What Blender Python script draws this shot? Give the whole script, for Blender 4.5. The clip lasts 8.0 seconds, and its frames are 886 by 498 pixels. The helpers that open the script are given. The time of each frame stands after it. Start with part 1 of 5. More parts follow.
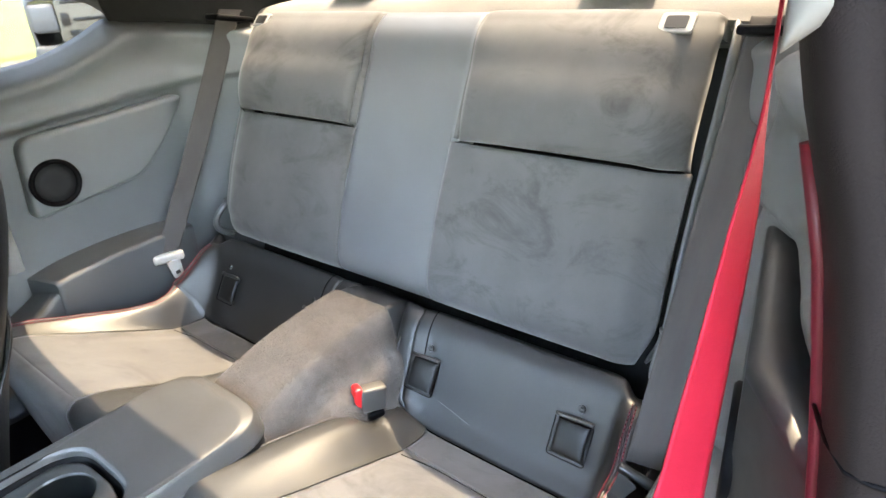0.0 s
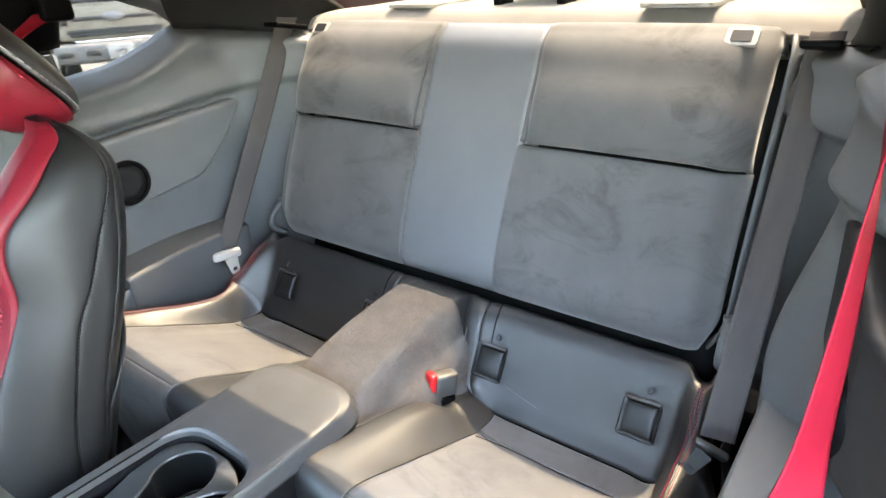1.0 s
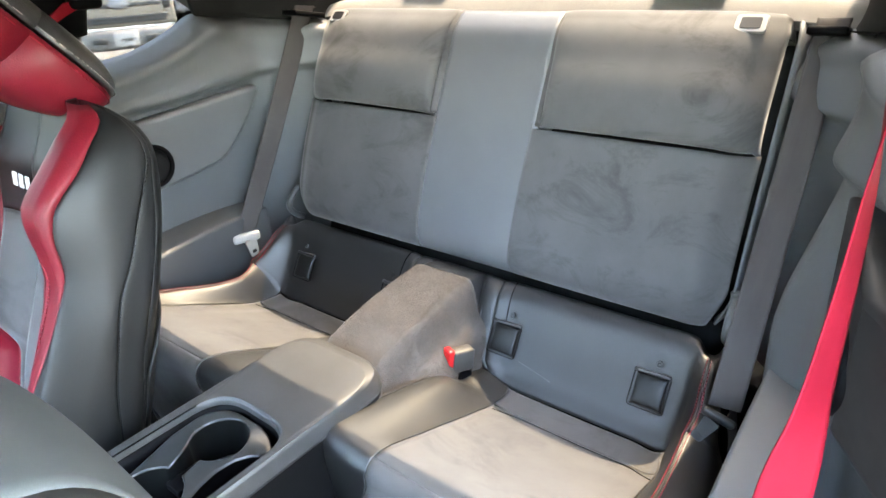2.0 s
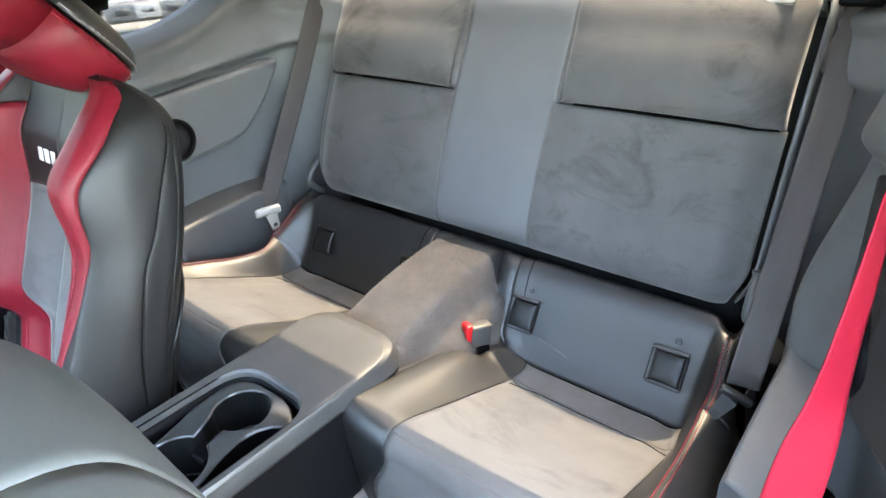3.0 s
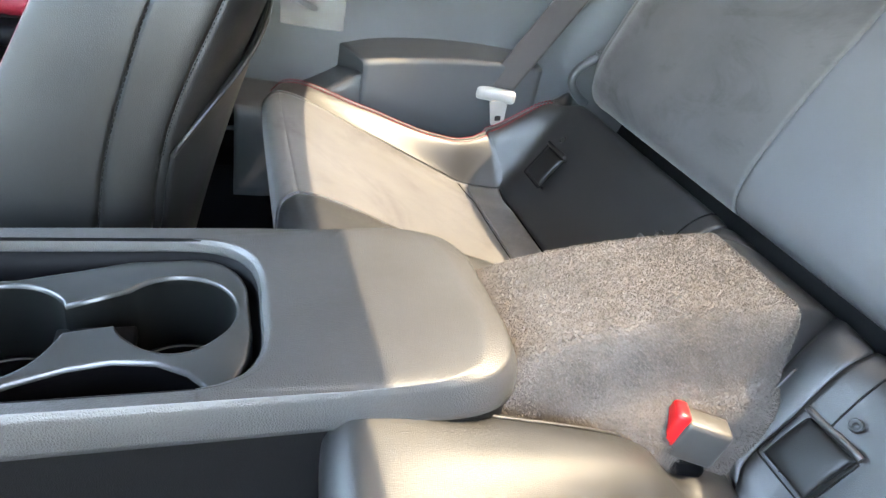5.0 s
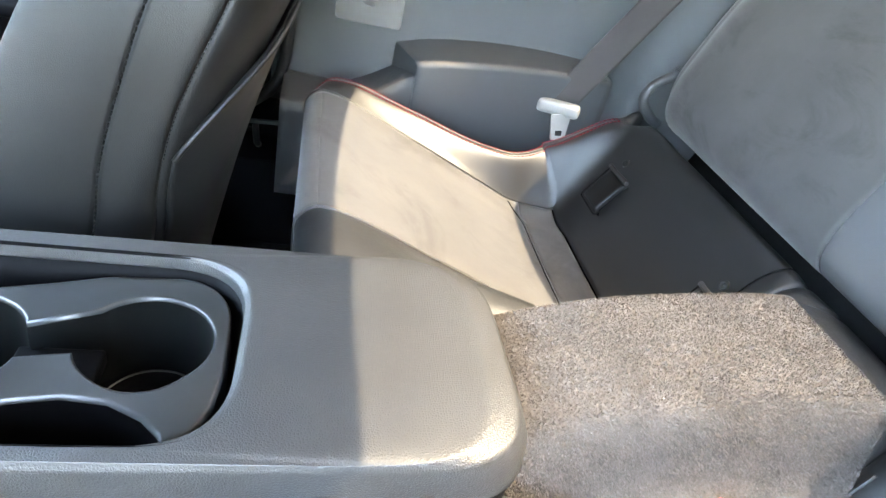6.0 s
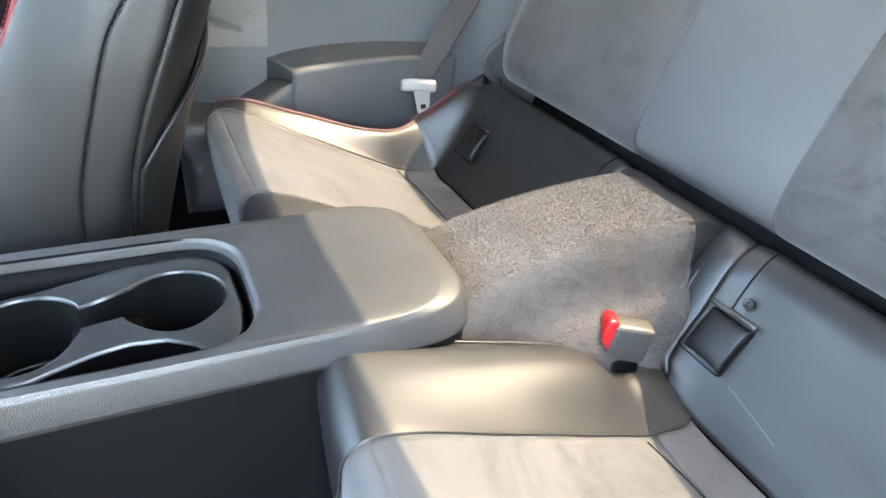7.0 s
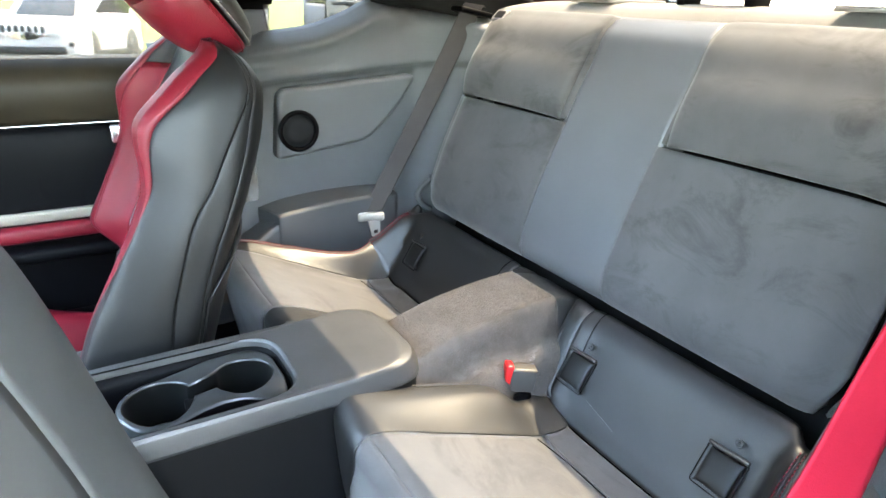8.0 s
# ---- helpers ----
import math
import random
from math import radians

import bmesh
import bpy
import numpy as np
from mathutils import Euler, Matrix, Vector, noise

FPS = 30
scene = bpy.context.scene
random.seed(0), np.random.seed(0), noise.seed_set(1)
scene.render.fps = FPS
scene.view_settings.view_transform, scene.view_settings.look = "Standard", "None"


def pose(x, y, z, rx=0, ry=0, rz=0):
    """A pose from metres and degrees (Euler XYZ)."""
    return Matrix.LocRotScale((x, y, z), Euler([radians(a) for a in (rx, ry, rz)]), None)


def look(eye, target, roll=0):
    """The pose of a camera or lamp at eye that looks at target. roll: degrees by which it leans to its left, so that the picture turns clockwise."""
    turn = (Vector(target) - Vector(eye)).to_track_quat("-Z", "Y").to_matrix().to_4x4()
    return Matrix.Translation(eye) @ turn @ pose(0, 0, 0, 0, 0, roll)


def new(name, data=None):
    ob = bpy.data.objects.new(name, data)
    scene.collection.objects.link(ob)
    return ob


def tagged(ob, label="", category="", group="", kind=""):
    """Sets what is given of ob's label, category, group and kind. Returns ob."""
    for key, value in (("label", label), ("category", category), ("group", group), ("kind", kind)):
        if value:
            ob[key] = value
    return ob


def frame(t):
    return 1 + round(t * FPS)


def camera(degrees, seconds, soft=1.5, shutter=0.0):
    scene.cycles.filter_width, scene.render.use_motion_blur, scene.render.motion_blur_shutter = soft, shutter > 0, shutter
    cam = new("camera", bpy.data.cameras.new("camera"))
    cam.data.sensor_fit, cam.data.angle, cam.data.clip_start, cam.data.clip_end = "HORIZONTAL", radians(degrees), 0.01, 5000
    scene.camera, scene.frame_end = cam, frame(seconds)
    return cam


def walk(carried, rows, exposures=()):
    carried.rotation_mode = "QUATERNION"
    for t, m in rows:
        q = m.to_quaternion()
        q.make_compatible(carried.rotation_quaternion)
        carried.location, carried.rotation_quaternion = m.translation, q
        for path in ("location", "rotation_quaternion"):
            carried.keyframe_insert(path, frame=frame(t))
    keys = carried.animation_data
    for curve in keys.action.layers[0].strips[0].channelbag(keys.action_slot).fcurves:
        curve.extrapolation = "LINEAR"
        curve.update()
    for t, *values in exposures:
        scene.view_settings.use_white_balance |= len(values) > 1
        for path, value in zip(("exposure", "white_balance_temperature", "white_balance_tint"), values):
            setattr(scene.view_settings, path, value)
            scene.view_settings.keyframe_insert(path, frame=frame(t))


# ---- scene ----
cam = camera(70.4, 8.0)
PATH = [
    (0, (0.716, 0.272, 1.114), (-0.457, 1.661, 0.28), -3.8),
    (0.5, (0.67, 0.224, 1.12), (-0.496, 1.612, 0.275), -3.9),
    (1, (0.653, 0.138, 1.142), (-0.491, 1.552, 0.309), -3.4),
    (1.5, (0.656, 0.088, 1.152), (-0.491, 1.492, 0.309), -3.8),
    (1.7, (0.659, 0.088, 1.144), (-0.483, 1.494, 0.296), -3.5),
    (3, (0.662, 0.091, 1.151), (-0.511, 1.413, 0.215), -4.2),
    (3.5, (0.653, 0.169, 1.127), (-0.569, 1.436, 0.178), -3.6),
    (4, (0.6, 0.266, 1.032), (-0.741, 1.419, 0.098), -0.3),
    (4.2, (0.564, 0.3, 0.982), (-0.851, 1.356, 0.041), 0.1),
    (4.5, (0.486, 0.352, 0.924), (-0.974, 1.299, -0.061), 2.8),
    (4.8, (0.416, 0.414, 0.878), (-1.143, 1.175, -0.119), 6.7),
    (5, (0.372, 0.426, 0.868), (-1.205, 1.084, -0.17), 12.3),
    (5.2, (0.35, 0.446, 0.864), (-1.279, 0.952, -0.179), 14.8),
    (6.3, (0.305, 0.479, 0.871), (-1.31, 0.933, -0.217), 13.8),
    (6.5, (0.33, 0.467, 0.874), (-1.266, 1.0, -0.208), 10.3),
    (6.8, (0.408, 0.433, 0.862), (-1.146, 1.14, -0.181), 7.3),
    (7, (0.461, 0.394, 0.884), (-1.063, 1.195, -0.134), 5.6),
    (7.2, (0.524, 0.339, 0.923), (-0.97, 1.243, -0.053), 4.9),
    (7.5, (0.626, 0.286, 0.97), (-0.899, 1.239, 0.096), 3.0),
    (8, (0.758, 0.239, 1.058), (-0.819, 1.218, 0.314), 2.0),
]
walk(cam, [(t, look(eye, target, roll)) for t, eye, target, roll in PATH], exposures=[(0, 7.05, 8150, 7.0), (0.5, 7.06, 8100, 6.9), (1.5, 6.9, 7900, 6.7), (3, 6.9, 7800, 6.5), (4.5, 7.17, 8000, 6.0), (6.4, 7.33, 7600, 5.0), (7.0, 7.15, 7900, 4.6), (8, 6.92, 7700, 4.0)])

# ---------------------------------------------------------------- world and sun
SUN_WAY = Vector((0.05, 0.50, 1.0)).normalized()
world = bpy.data.worlds.new("sky")
scene.world = world
world.use_nodes = True
wn = world.node_tree.nodes
sky = wn.new("ShaderNodeTexSky")
sky.sky_type = "NISHITA"
sky.sun_disc = False
sky.sun_elevation = math.asin(SUN_WAY.z)
sky.sun_rotation = math.atan2(SUN_WAY.x, SUN_WAY.y)
sky.air_density = 1.0
sky.dust_density = 3.0
world.node_tree.links.new(sky.outputs[0], wn["Background"].inputs[0])
wn["Background"].inputs[1].default_value = 0.15

sun_data = bpy.data.lights.new("sun", "SUN")
sun_data.energy = 2.0
sun_data.angle = radians(0.55)
sun_data.color = (1.0, 0.87, 0.73)
sun = new("sun", sun_data)
sun.matrix_world = look(SUN_WAY * 20, (0, 0, 0))

# ---------------------------------------------------------------- materials


def mat(name, base, rough=0.6, second=None, scale=8.0, grain=300.0, bump=0.15, depth=0.0005, metal=0.0,
        sheen=0.0, coat=0.0, spec=0.5, mixing=0.5, stretch=(1, 1, 1), rough_var=0.1, pattern="noise"):
    """A principled material with a slow stain, a fine grain and a fine relief."""
    m = bpy.data.materials.new(name)
    m.use_nodes = True
    t = m.node_tree
    b = t.nodes["Principled BSDF"]
    co = t.nodes.new("ShaderNodeTexCoord")
    mp = t.nodes.new("ShaderNodeMapping")
    mp.inputs["Scale"].default_value = stretch
    t.links.new(co.outputs["Object"], mp.inputs[0])
    slow = t.nodes.new("ShaderNodeTexNoise")
    slow.inputs["Scale"].default_value = scale
    slow.inputs["Detail"].default_value = 5
    slow.inputs["Roughness"].default_value = 0.6
    t.links.new(mp.outputs[0], slow.inputs["Vector"])
    if pattern == "noise":
        fine = t.nodes.new("ShaderNodeTexNoise")
        fine.inputs["Detail"].default_value = 3
        fine_out = fine.outputs["Fac"]
    elif pattern == "pebble":
        # hide: rounded pebbles between narrow creases
        fine = t.nodes.new("ShaderNodeTexVoronoi")
        fine.feature = "DISTANCE_TO_EDGE"
        fine.inputs["Randomness"].default_value = 0.9
        dome = t.nodes.new("ShaderNodeMapRange")
        dome.interpolation_type = "SMOOTHSTEP"
        dome.inputs["From Max"].default_value = 0.32
        t.links.new(fine.outputs["Distance"], dome.inputs["Value"])
        fine_out = dome.outputs[0]
    else:
        fine = t.nodes.new("ShaderNodeTexVoronoi")
        fine_out = fine.outputs["Distance"]
    fine.inputs["Scale"].default_value = grain
    t.links.new(mp.outputs[0], fine.inputs["Vector"])
    ramp = t.nodes.new("ShaderNodeMapRange")
    ramp.inputs["From Min"].default_value = 0.38
    ramp.inputs["From Max"].default_value = 0.64
    t.links.new(slow.outputs["Fac"], ramp.inputs["Value"])
    add = t.nodes.new("ShaderNodeMath")
    add.operation = "MULTIPLY_ADD"
    t.links.new(fine_out, add.inputs[0])
    add.inputs[1].default_value = 0.35
    t.links.new(ramp.outputs[0], add.inputs[2])
    sc = t.nodes.new("ShaderNodeMath")
    sc.operation = "MULTIPLY"
    sc.use_clamp = True
    t.links.new(add.outputs[0], sc.inputs[0])
    sc.inputs[1].default_value = mixing * 1.3
    mix = t.nodes.new("ShaderNodeMix")
    mix.data_type = "RGBA"
    t.links.new(sc.outputs[0], mix.inputs["Factor"])
    mix.inputs["A"].default_value = (*base, 1)
    mix.inputs["B"].default_value = (*(second or [c * 0.7 for c in base]), 1)
    t.links.new(mix.outputs["Result"], b.inputs["Base Color"])
    rr = t.nodes.new("ShaderNodeMapRange")
    rr.inputs["To Min"].default_value = max(0.02, rough - rough_var)
    rr.inputs["To Max"].default_value = min(1.0, rough + rough_var)
    t.links.new(slow.outputs["Fac"], rr.inputs["Value"])
    t.links.new(rr.outputs[0], b.inputs["Roughness"])
    b.inputs["Metallic"].default_value = metal
    b.inputs["Specular IOR Level"].default_value = spec
    b.inputs["Sheen Weight"].default_value = sheen
    b.inputs["Sheen Roughness"].default_value = 0.45
    b.inputs["Coat Weight"].default_value = coat
    b.inputs["Coat Roughness"].default_value = 0.08
    if bump > 0:
        bp = t.nodes.new("ShaderNodeBump")
        bp.inputs["Strength"].default_value = bump
        bp.inputs["Distance"].default_value = depth
        t.links.new(fine_out, bp.inputs["Height"])
        t.links.new(bp.outputs[0], b.inputs["Normal"])
    return m


def suede_material():
    """Charcoal suede: soft nap with darker swipes where hands brushed it."""
    m = mat("charcoal_suede", (0.083, 0.080, 0.078), 0.68, (0.064, 0.062, 0.0605), 10, 700, 0.25, 0.0005, sheen=0.16, spec=0.15, mixing=0.5)
    t = m.node_tree
    co = t.nodes.new("ShaderNodeTexCoord")
    mp = t.nodes.new("ShaderNodeMapping")
    mp.inputs["Rotation"].default_value = (0.3, 0.7, 0.5)
    mp.inputs["Scale"].default_value = (1.0, 1.0, 1.9)
    t.links.new(co.outputs["Object"], mp.inputs[0])
    n = t.nodes.new("ShaderNodeTexNoise")
    n.inputs["Scale"].default_value = 6.5
    n.inputs["Detail"].default_value = 6
    n.inputs["Roughness"].default_value = 0.7
    n.inputs["Distortion"].default_value = 0.9
    t.links.new(mp.outputs[0], n.inputs["Vector"])
    r = t.nodes.new("ShaderNodeMapRange")
    r.inputs["From Min"].default_value = 0.5
    r.inputs["From Max"].default_value = 0.72
    r.inputs["To Max"].default_value = 0.8
    t.links.new(n.outputs["Fac"], r.inputs["Value"])
    mix = t.nodes.new("ShaderNodeMix")
    mix.data_type = "RGBA"
    b = t.nodes["Principled BSDF"]
    old = b.inputs["Base Color"].links[0].from_socket
    t.links.new(r.outputs[0], mix.inputs["Factor"])
    t.links.new(old, mix.inputs["A"])
    mix.inputs["B"].default_value = (0.03, 0.028, 0.027, 1)
    t.links.new(mix.outputs["Result"], b.inputs["Base Color"])
    return m


LEATHER = mat("black_leather", (0.0135, 0.0137, 0.014), 0.44, (0.0105, 0.0107, 0.011), 6, 800, 0.25, 0.0004, pattern="pebble", spec=0.95)
# Darker copy of the black leather: the front seats' shade as colour.
DARKENED_LEATHER = mat("shade_darkened_leather", (0.0068, 0.0069, 0.0069), 0.45, (0.0052, 0.0053, 0.0053), 6, 700, 0.2, 0.0004, pattern="pebble", spec=0.34)
# Same leather again, darkened to carry the shade on the lower backrest.
SHADED_BACK_LEATHER = mat("shaded_back_leather", (0.0108, 0.011, 0.0113), 0.43, (0.0085, 0.0087, 0.0089), 6, 800, 0.25, 0.0004, pattern="pebble", spec=0.72)
# Black leather made pale: reflected sky sheen is put into this base colour.
STRIP = mat("sheen_paled_leather", (0.098, 0.1, 0.102), 0.36, (0.085, 0.087, 0.089), 7, 700, 0.2, 0.0004, pattern="pebble", spec=0.8)
# Pale copy of the front-seat hide: open-door light painted into its colour.
LIT_VINYL = mat("door_lit_vinyl", (0.046, 0.049, 0.046), 0.5, (0.038, 0.041, 0.038), 5, 700, 0.08, 0.0003, pattern="pebble", spec=0.4)
SUEDE = suede_material()
RED = mat("red_leather", (0.125, 0.0055, 0.0125), 0.45, (0.1, 0.0045, 0.0098), 7, 420, 0.3, 0.0005, pattern="cells", spec=0.22)
RED_WEB = mat("red_belt_webbing", (0.185, 0.003, 0.0115), 0.75, (0.155, 0.0026, 0.0095), 12, 900, 0.4, 0.0005, spec=0.15)
GREY_WEB = mat("grey_belt_webbing", (0.056, 0.05, 0.048), 0.75, (0.044, 0.039, 0.038), 14, 900, 0.4, 0.0005, spec=0.25, stretch=(3, 0.6, 0.6))
PLASTIC = mat("grained_black_plastic", (0.095, 0.1, 0.103), 0.44, (0.079, 0.083, 0.086), 5, 900, 0.35, 0.0004, pattern="pebble", spec=0.5)
CONSOLE = mat("coarse_grained_plastic", (0.034, 0.0338, 0.0335), 0.46, (0.023, 0.0228, 0.0226), 6, 560, 0.38, 0.0004, pattern="pebble", spec=0.6, mixing=0.75)
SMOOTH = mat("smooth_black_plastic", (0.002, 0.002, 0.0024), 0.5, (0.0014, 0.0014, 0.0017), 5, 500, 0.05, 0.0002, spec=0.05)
INSERT = mat("satin_dark_plastic", (0.02, 0.0218, 0.022), 0.3, (0.0175, 0.019, 0.0195), 5, 600, 0.03, 0.0002, spec=0.45, rough_var=0.03)
# Darker copy of the console plastic: the lower side's shade held in colour.
SHADED_SIDE = mat("shaded_console_plastic", (0.0032, 0.0033, 0.0037), 0.5, (0.0024, 0.0025, 0.0028), 5, 700, 0.2, 0.0003, pattern="pebble", spec=0.12)
# Insert plastic again, darkened to paint the shade inside the cups.
SHADED_CUP = mat("shaded_cup_plastic", (0.004, 0.0043, 0.0043), 0.34, (0.003, 0.0033, 0.0033), 5, 600, 0.02, 0.0002, spec=0.16)
ELBOW = mat("matt_black_plastic", (0.05, 0.0525, 0.0545), 0.46, (0.041, 0.043, 0.045), 5, 900, 0.3, 0.0004, pattern="pebble", spec=0.5)
CARPET = mat("grey_brown_carpet", (0.118, 0.105, 0.095), 0.95, (0.078, 0.069, 0.063), 24, 430, 0.9, 0.0016, sheen=0.1, spec=0.1, mixing=0.6)
DARK_CARPET = mat("black_carpet", (0.004, 0.004, 0.004), 0.95, (0.0025, 0.0025, 0.0025), 14, 500, 0.8, 0.002, spec=0.03)
SHELF = mat("shelf_felt", (0.17, 0.16, 0.145), 0.95, (0.14, 0.13, 0.12), 10, 700, 0.6, 0.001, sheen=0.3, spec=0.1)
HEADLINER = mat("grey_headliner", (0.22, 0.21, 0.195), 0.95, (0.19, 0.183, 0.17), 10, 800, 0.5, 0.0008, spec=0.1)
DARKLINER = mat("black_pillar_cloth", (0.014, 0.014, 0.014), 0.9, (0.01, 0.01, 0.01), 10, 800, 0.5, 0.0008, spec=0.15)
CREAM = mat("pale_grey_plastic", (0.3, 0.29, 0.275), 0.42, (0.26, 0.25, 0.235), 8, 700, 0.1, 0.0003)
BUCKLE_GREY = mat("warm_grey_buckle_plastic", (0.046, 0.043, 0.039), 0.5, (0.039, 0.037, 0.034), 10, 700, 0.15, 0.0003)
BUTTON = mat("red_button_plastic", (0.55, 0.012, 0.016), 0.3, (0.5, 0.01, 0.013), 10, 500, 0.03, 0.0002, spec=0.5)
CHROME = mat("chrome", (0.75, 0.75, 0.76), 0.18, (0.7, 0.7, 0.71), 10, 300, 0.02, 0.0002, metal=1.0, rough_var=0.05)
THREAD = mat("dark_thread", (0.006, 0.006, 0.006), 0.9, (0.004, 0.004, 0.004), 50, 900, 0.0, spec=0.1)
GREY_THREAD = mat("grey_thread", (0.22, 0.21, 0.2), 0.8, (0.18, 0.17, 0.17), 50, 900, 0.0)
RED_THREAD = mat("red_thread", (0.2, 0.012, 0.025), 0.85, (0.16, 0.01, 0.02), 50, 900, 0.0, spec=0.2)
PALE_THREAD = mat("pale_thread", (0.6, 0.58, 0.55), 0.8, (0.5, 0.48, 0.46), 50, 900, 0.0)
# Brown mixes dust with the door top's sunlight, painted as colour.
BROWN = mat("dusty_sunlit_vinyl", (0.024, 0.019, 0.0115), 0.55, (0.0095, 0.0075, 0.005), 5, 500, 0.3, 0.0006, spec=0.16)
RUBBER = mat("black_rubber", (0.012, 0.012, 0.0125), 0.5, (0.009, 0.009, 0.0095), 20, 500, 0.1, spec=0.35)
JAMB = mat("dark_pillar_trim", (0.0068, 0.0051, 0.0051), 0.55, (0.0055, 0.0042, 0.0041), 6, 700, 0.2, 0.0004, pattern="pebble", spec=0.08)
# Pillar trim made pale: light on the cover's end put into colour.
PILLAR_LIT = mat("lit_pillar_trim", (0.06, 0.054, 0.048), 0.5, (0.05, 0.046, 0.041), 8, 700, 0.2, 0.0003)
CARPAINT = mat("red_car_paint", (0.055, 0.0015, 0.006), 0.5, (0.05, 0.0015, 0.005), 4, 200, 0.0, spec=0.25)
MESH = mat("black_speaker_mesh", (0.005, 0.005, 0.006), 0.7, (0.014, 0.014, 0.015), 10, 900, 0.6, 0.0006, pattern="cells", spec=0.2)
TRUCK_GREY = mat("silver_grey_paint", (0.1, 0.098, 0.095), 0.4, (0.085, 0.083, 0.08), 6, 300, 0.0, coat=0.1)
AMBER = mat("amber_lens", (0.6, 0.25, 0.02), 0.25, (0.5, 0.2, 0.015), 10, 200, 0.0)
DARK_GRILLE = mat("dark_grille", (0.015, 0.014, 0.013), 0.5, (0.01, 0.01, 0.01), 9, 300, 0.1)
WHITE_PAINT = mat("white_car_paint", (0.4, 0.4, 0.4), 0.3, (0.36, 0.36, 0.36), 3, 200, 0.0, coat=0.7)
TINT = mat("dark_vehicle_glass", (0.03, 0.035, 0.04), 0.08, (0.03, 0.033, 0.036), 3, 200, 0.0)
TYRE = mat("tyre_rubber", (0.025, 0.025, 0.025), 0.8, (0.02, 0.02, 0.02), 20, 300, 0.3)
LAMP = mat("headlamp_lens", (0.16, 0.16, 0.165), 0.25, (0.12, 0.12, 0.125), 12, 200, 0.0)
ASPHALT = mat("sunlit_asphalt", (0.045, 0.042, 0.038), 0.9, (0.03, 0.028, 0.026), 0.8, 60, 0.6, 0.01)
GRASS = mat("mown_grass", (0.05, 0.08, 0.014), 0.9, (0.075, 0.095, 0.022), 0.6, 30, 0.8, 0.03)
LEAF = mat("tree_leaves", (0.07, 0.12, 0.03), 0.7, (0.04, 0.08, 0.02), 2, 30, 0.2)
BARK = mat("tree_bark", (0.12, 0.09, 0.07), 0.9, (0.07, 0.05, 0.04), 3, 30, 0.8, 0.01)
TRIM_SILVER = mat("satin_beige_trim", (0.2, 0.175, 0.14), 0.4, (0.17, 0.15, 0.12), 6, 300, 0.03, metal=0.2)


def film_material():
    m = bpy.data.materials.new("clear_plastic_film")
    m.use_nodes = True
    t = m.node_tree
    b = t.nodes["Principled BSDF"]
    b.inputs["Base Color"].default_value = (0.62, 0.6, 0.57, 1)
    b.inputs["Roughness"].default_value = 0.14
    b.inputs["Alpha"].default_value = 0.24
    n = t.nodes.new("ShaderNodeTexNoise")
    n.inputs["Scale"].default_value = 30
    bp = t.nodes.new("ShaderNodeBump")
    bp.inputs["Strength"].default_value = 0.8
    bp.inputs["Distance"].default_value = 0.01
    t.links.new(n.outputs["Fac"], bp.inputs["Height"])
    t.links.new(bp.outputs[0], b.inputs["Normal"])
    return m


def glass_material(name, tint):
    """Tinted window glass: see-through, with a faint mirror."""
    m = bpy.data.materials.new(name)
    m.use_nodes = True
    t = m.node_tree
    t.nodes.remove(t.nodes["Principled BSDF"])
    clear, gloss, mix = t.nodes.new("ShaderNodeBsdfTransparent"), t.nodes.new("ShaderNodeBsdfGlossy"), t.nodes.new("ShaderNodeMixShader")
    fres = t.nodes.new("ShaderNodeFresnel")
    fres.inputs["IOR"].default_value = 1.35
    clear.inputs[0].default_value = (*tint, 1)
    gloss.inputs["Roughness"].default_value = 0.02
    t.links.new(fres.outputs[0], mix.inputs[0])
    t.links.new(clear.outputs[0], mix.inputs[1])
    t.links.new(gloss.outputs[0], mix.inputs[2])
    t.links.new(mix.outputs[0], t.nodes["Material Output"].inputs[0])
    return m


def pile_material():
    """Carpet fibres, each a little lighter or darker than the next."""
    m = mat("carpet_fibre", (0.075, 0.066, 0.058), 0.95, spec=0.1, bump=0.0)
    t = m.node_tree
    g = t.nodes.new("ShaderNodeNewGeometry")
    r = t.nodes.new("ShaderNodeMix")
    r.data_type = "RGBA"
    r.inputs["A"].default_value = (0.048, 0.0425, 0.039, 1)
    r.inputs["B"].default_value = (0.168, 0.15, 0.136, 1)
    t.links.new(g.outputs["Random Per Island"], r.inputs["Factor"])
    t.links.new(r.outputs["Result"], t.nodes["Principled BSDF"].inputs["Base Color"])
    return m


PILE = pile_material()
FILM = film_material()
GLASS = glass_material("rear_window_glass", (0.26, 0.26, 0.257))
SIDE_GLASS = glass_material("tinted_side_glass", (0.3, 0.303, 0.3))
DOOR_GLASS = glass_material("door_window_glass", (0.3, 0.304, 0.3))
SCREEN_GLASS = glass_material("windscreen_glass", (0.9, 0.91, 0.9))

# ---------------------------------------------------------------- helpers


def lerp(a, b, t):
    return a + (b - a) * t


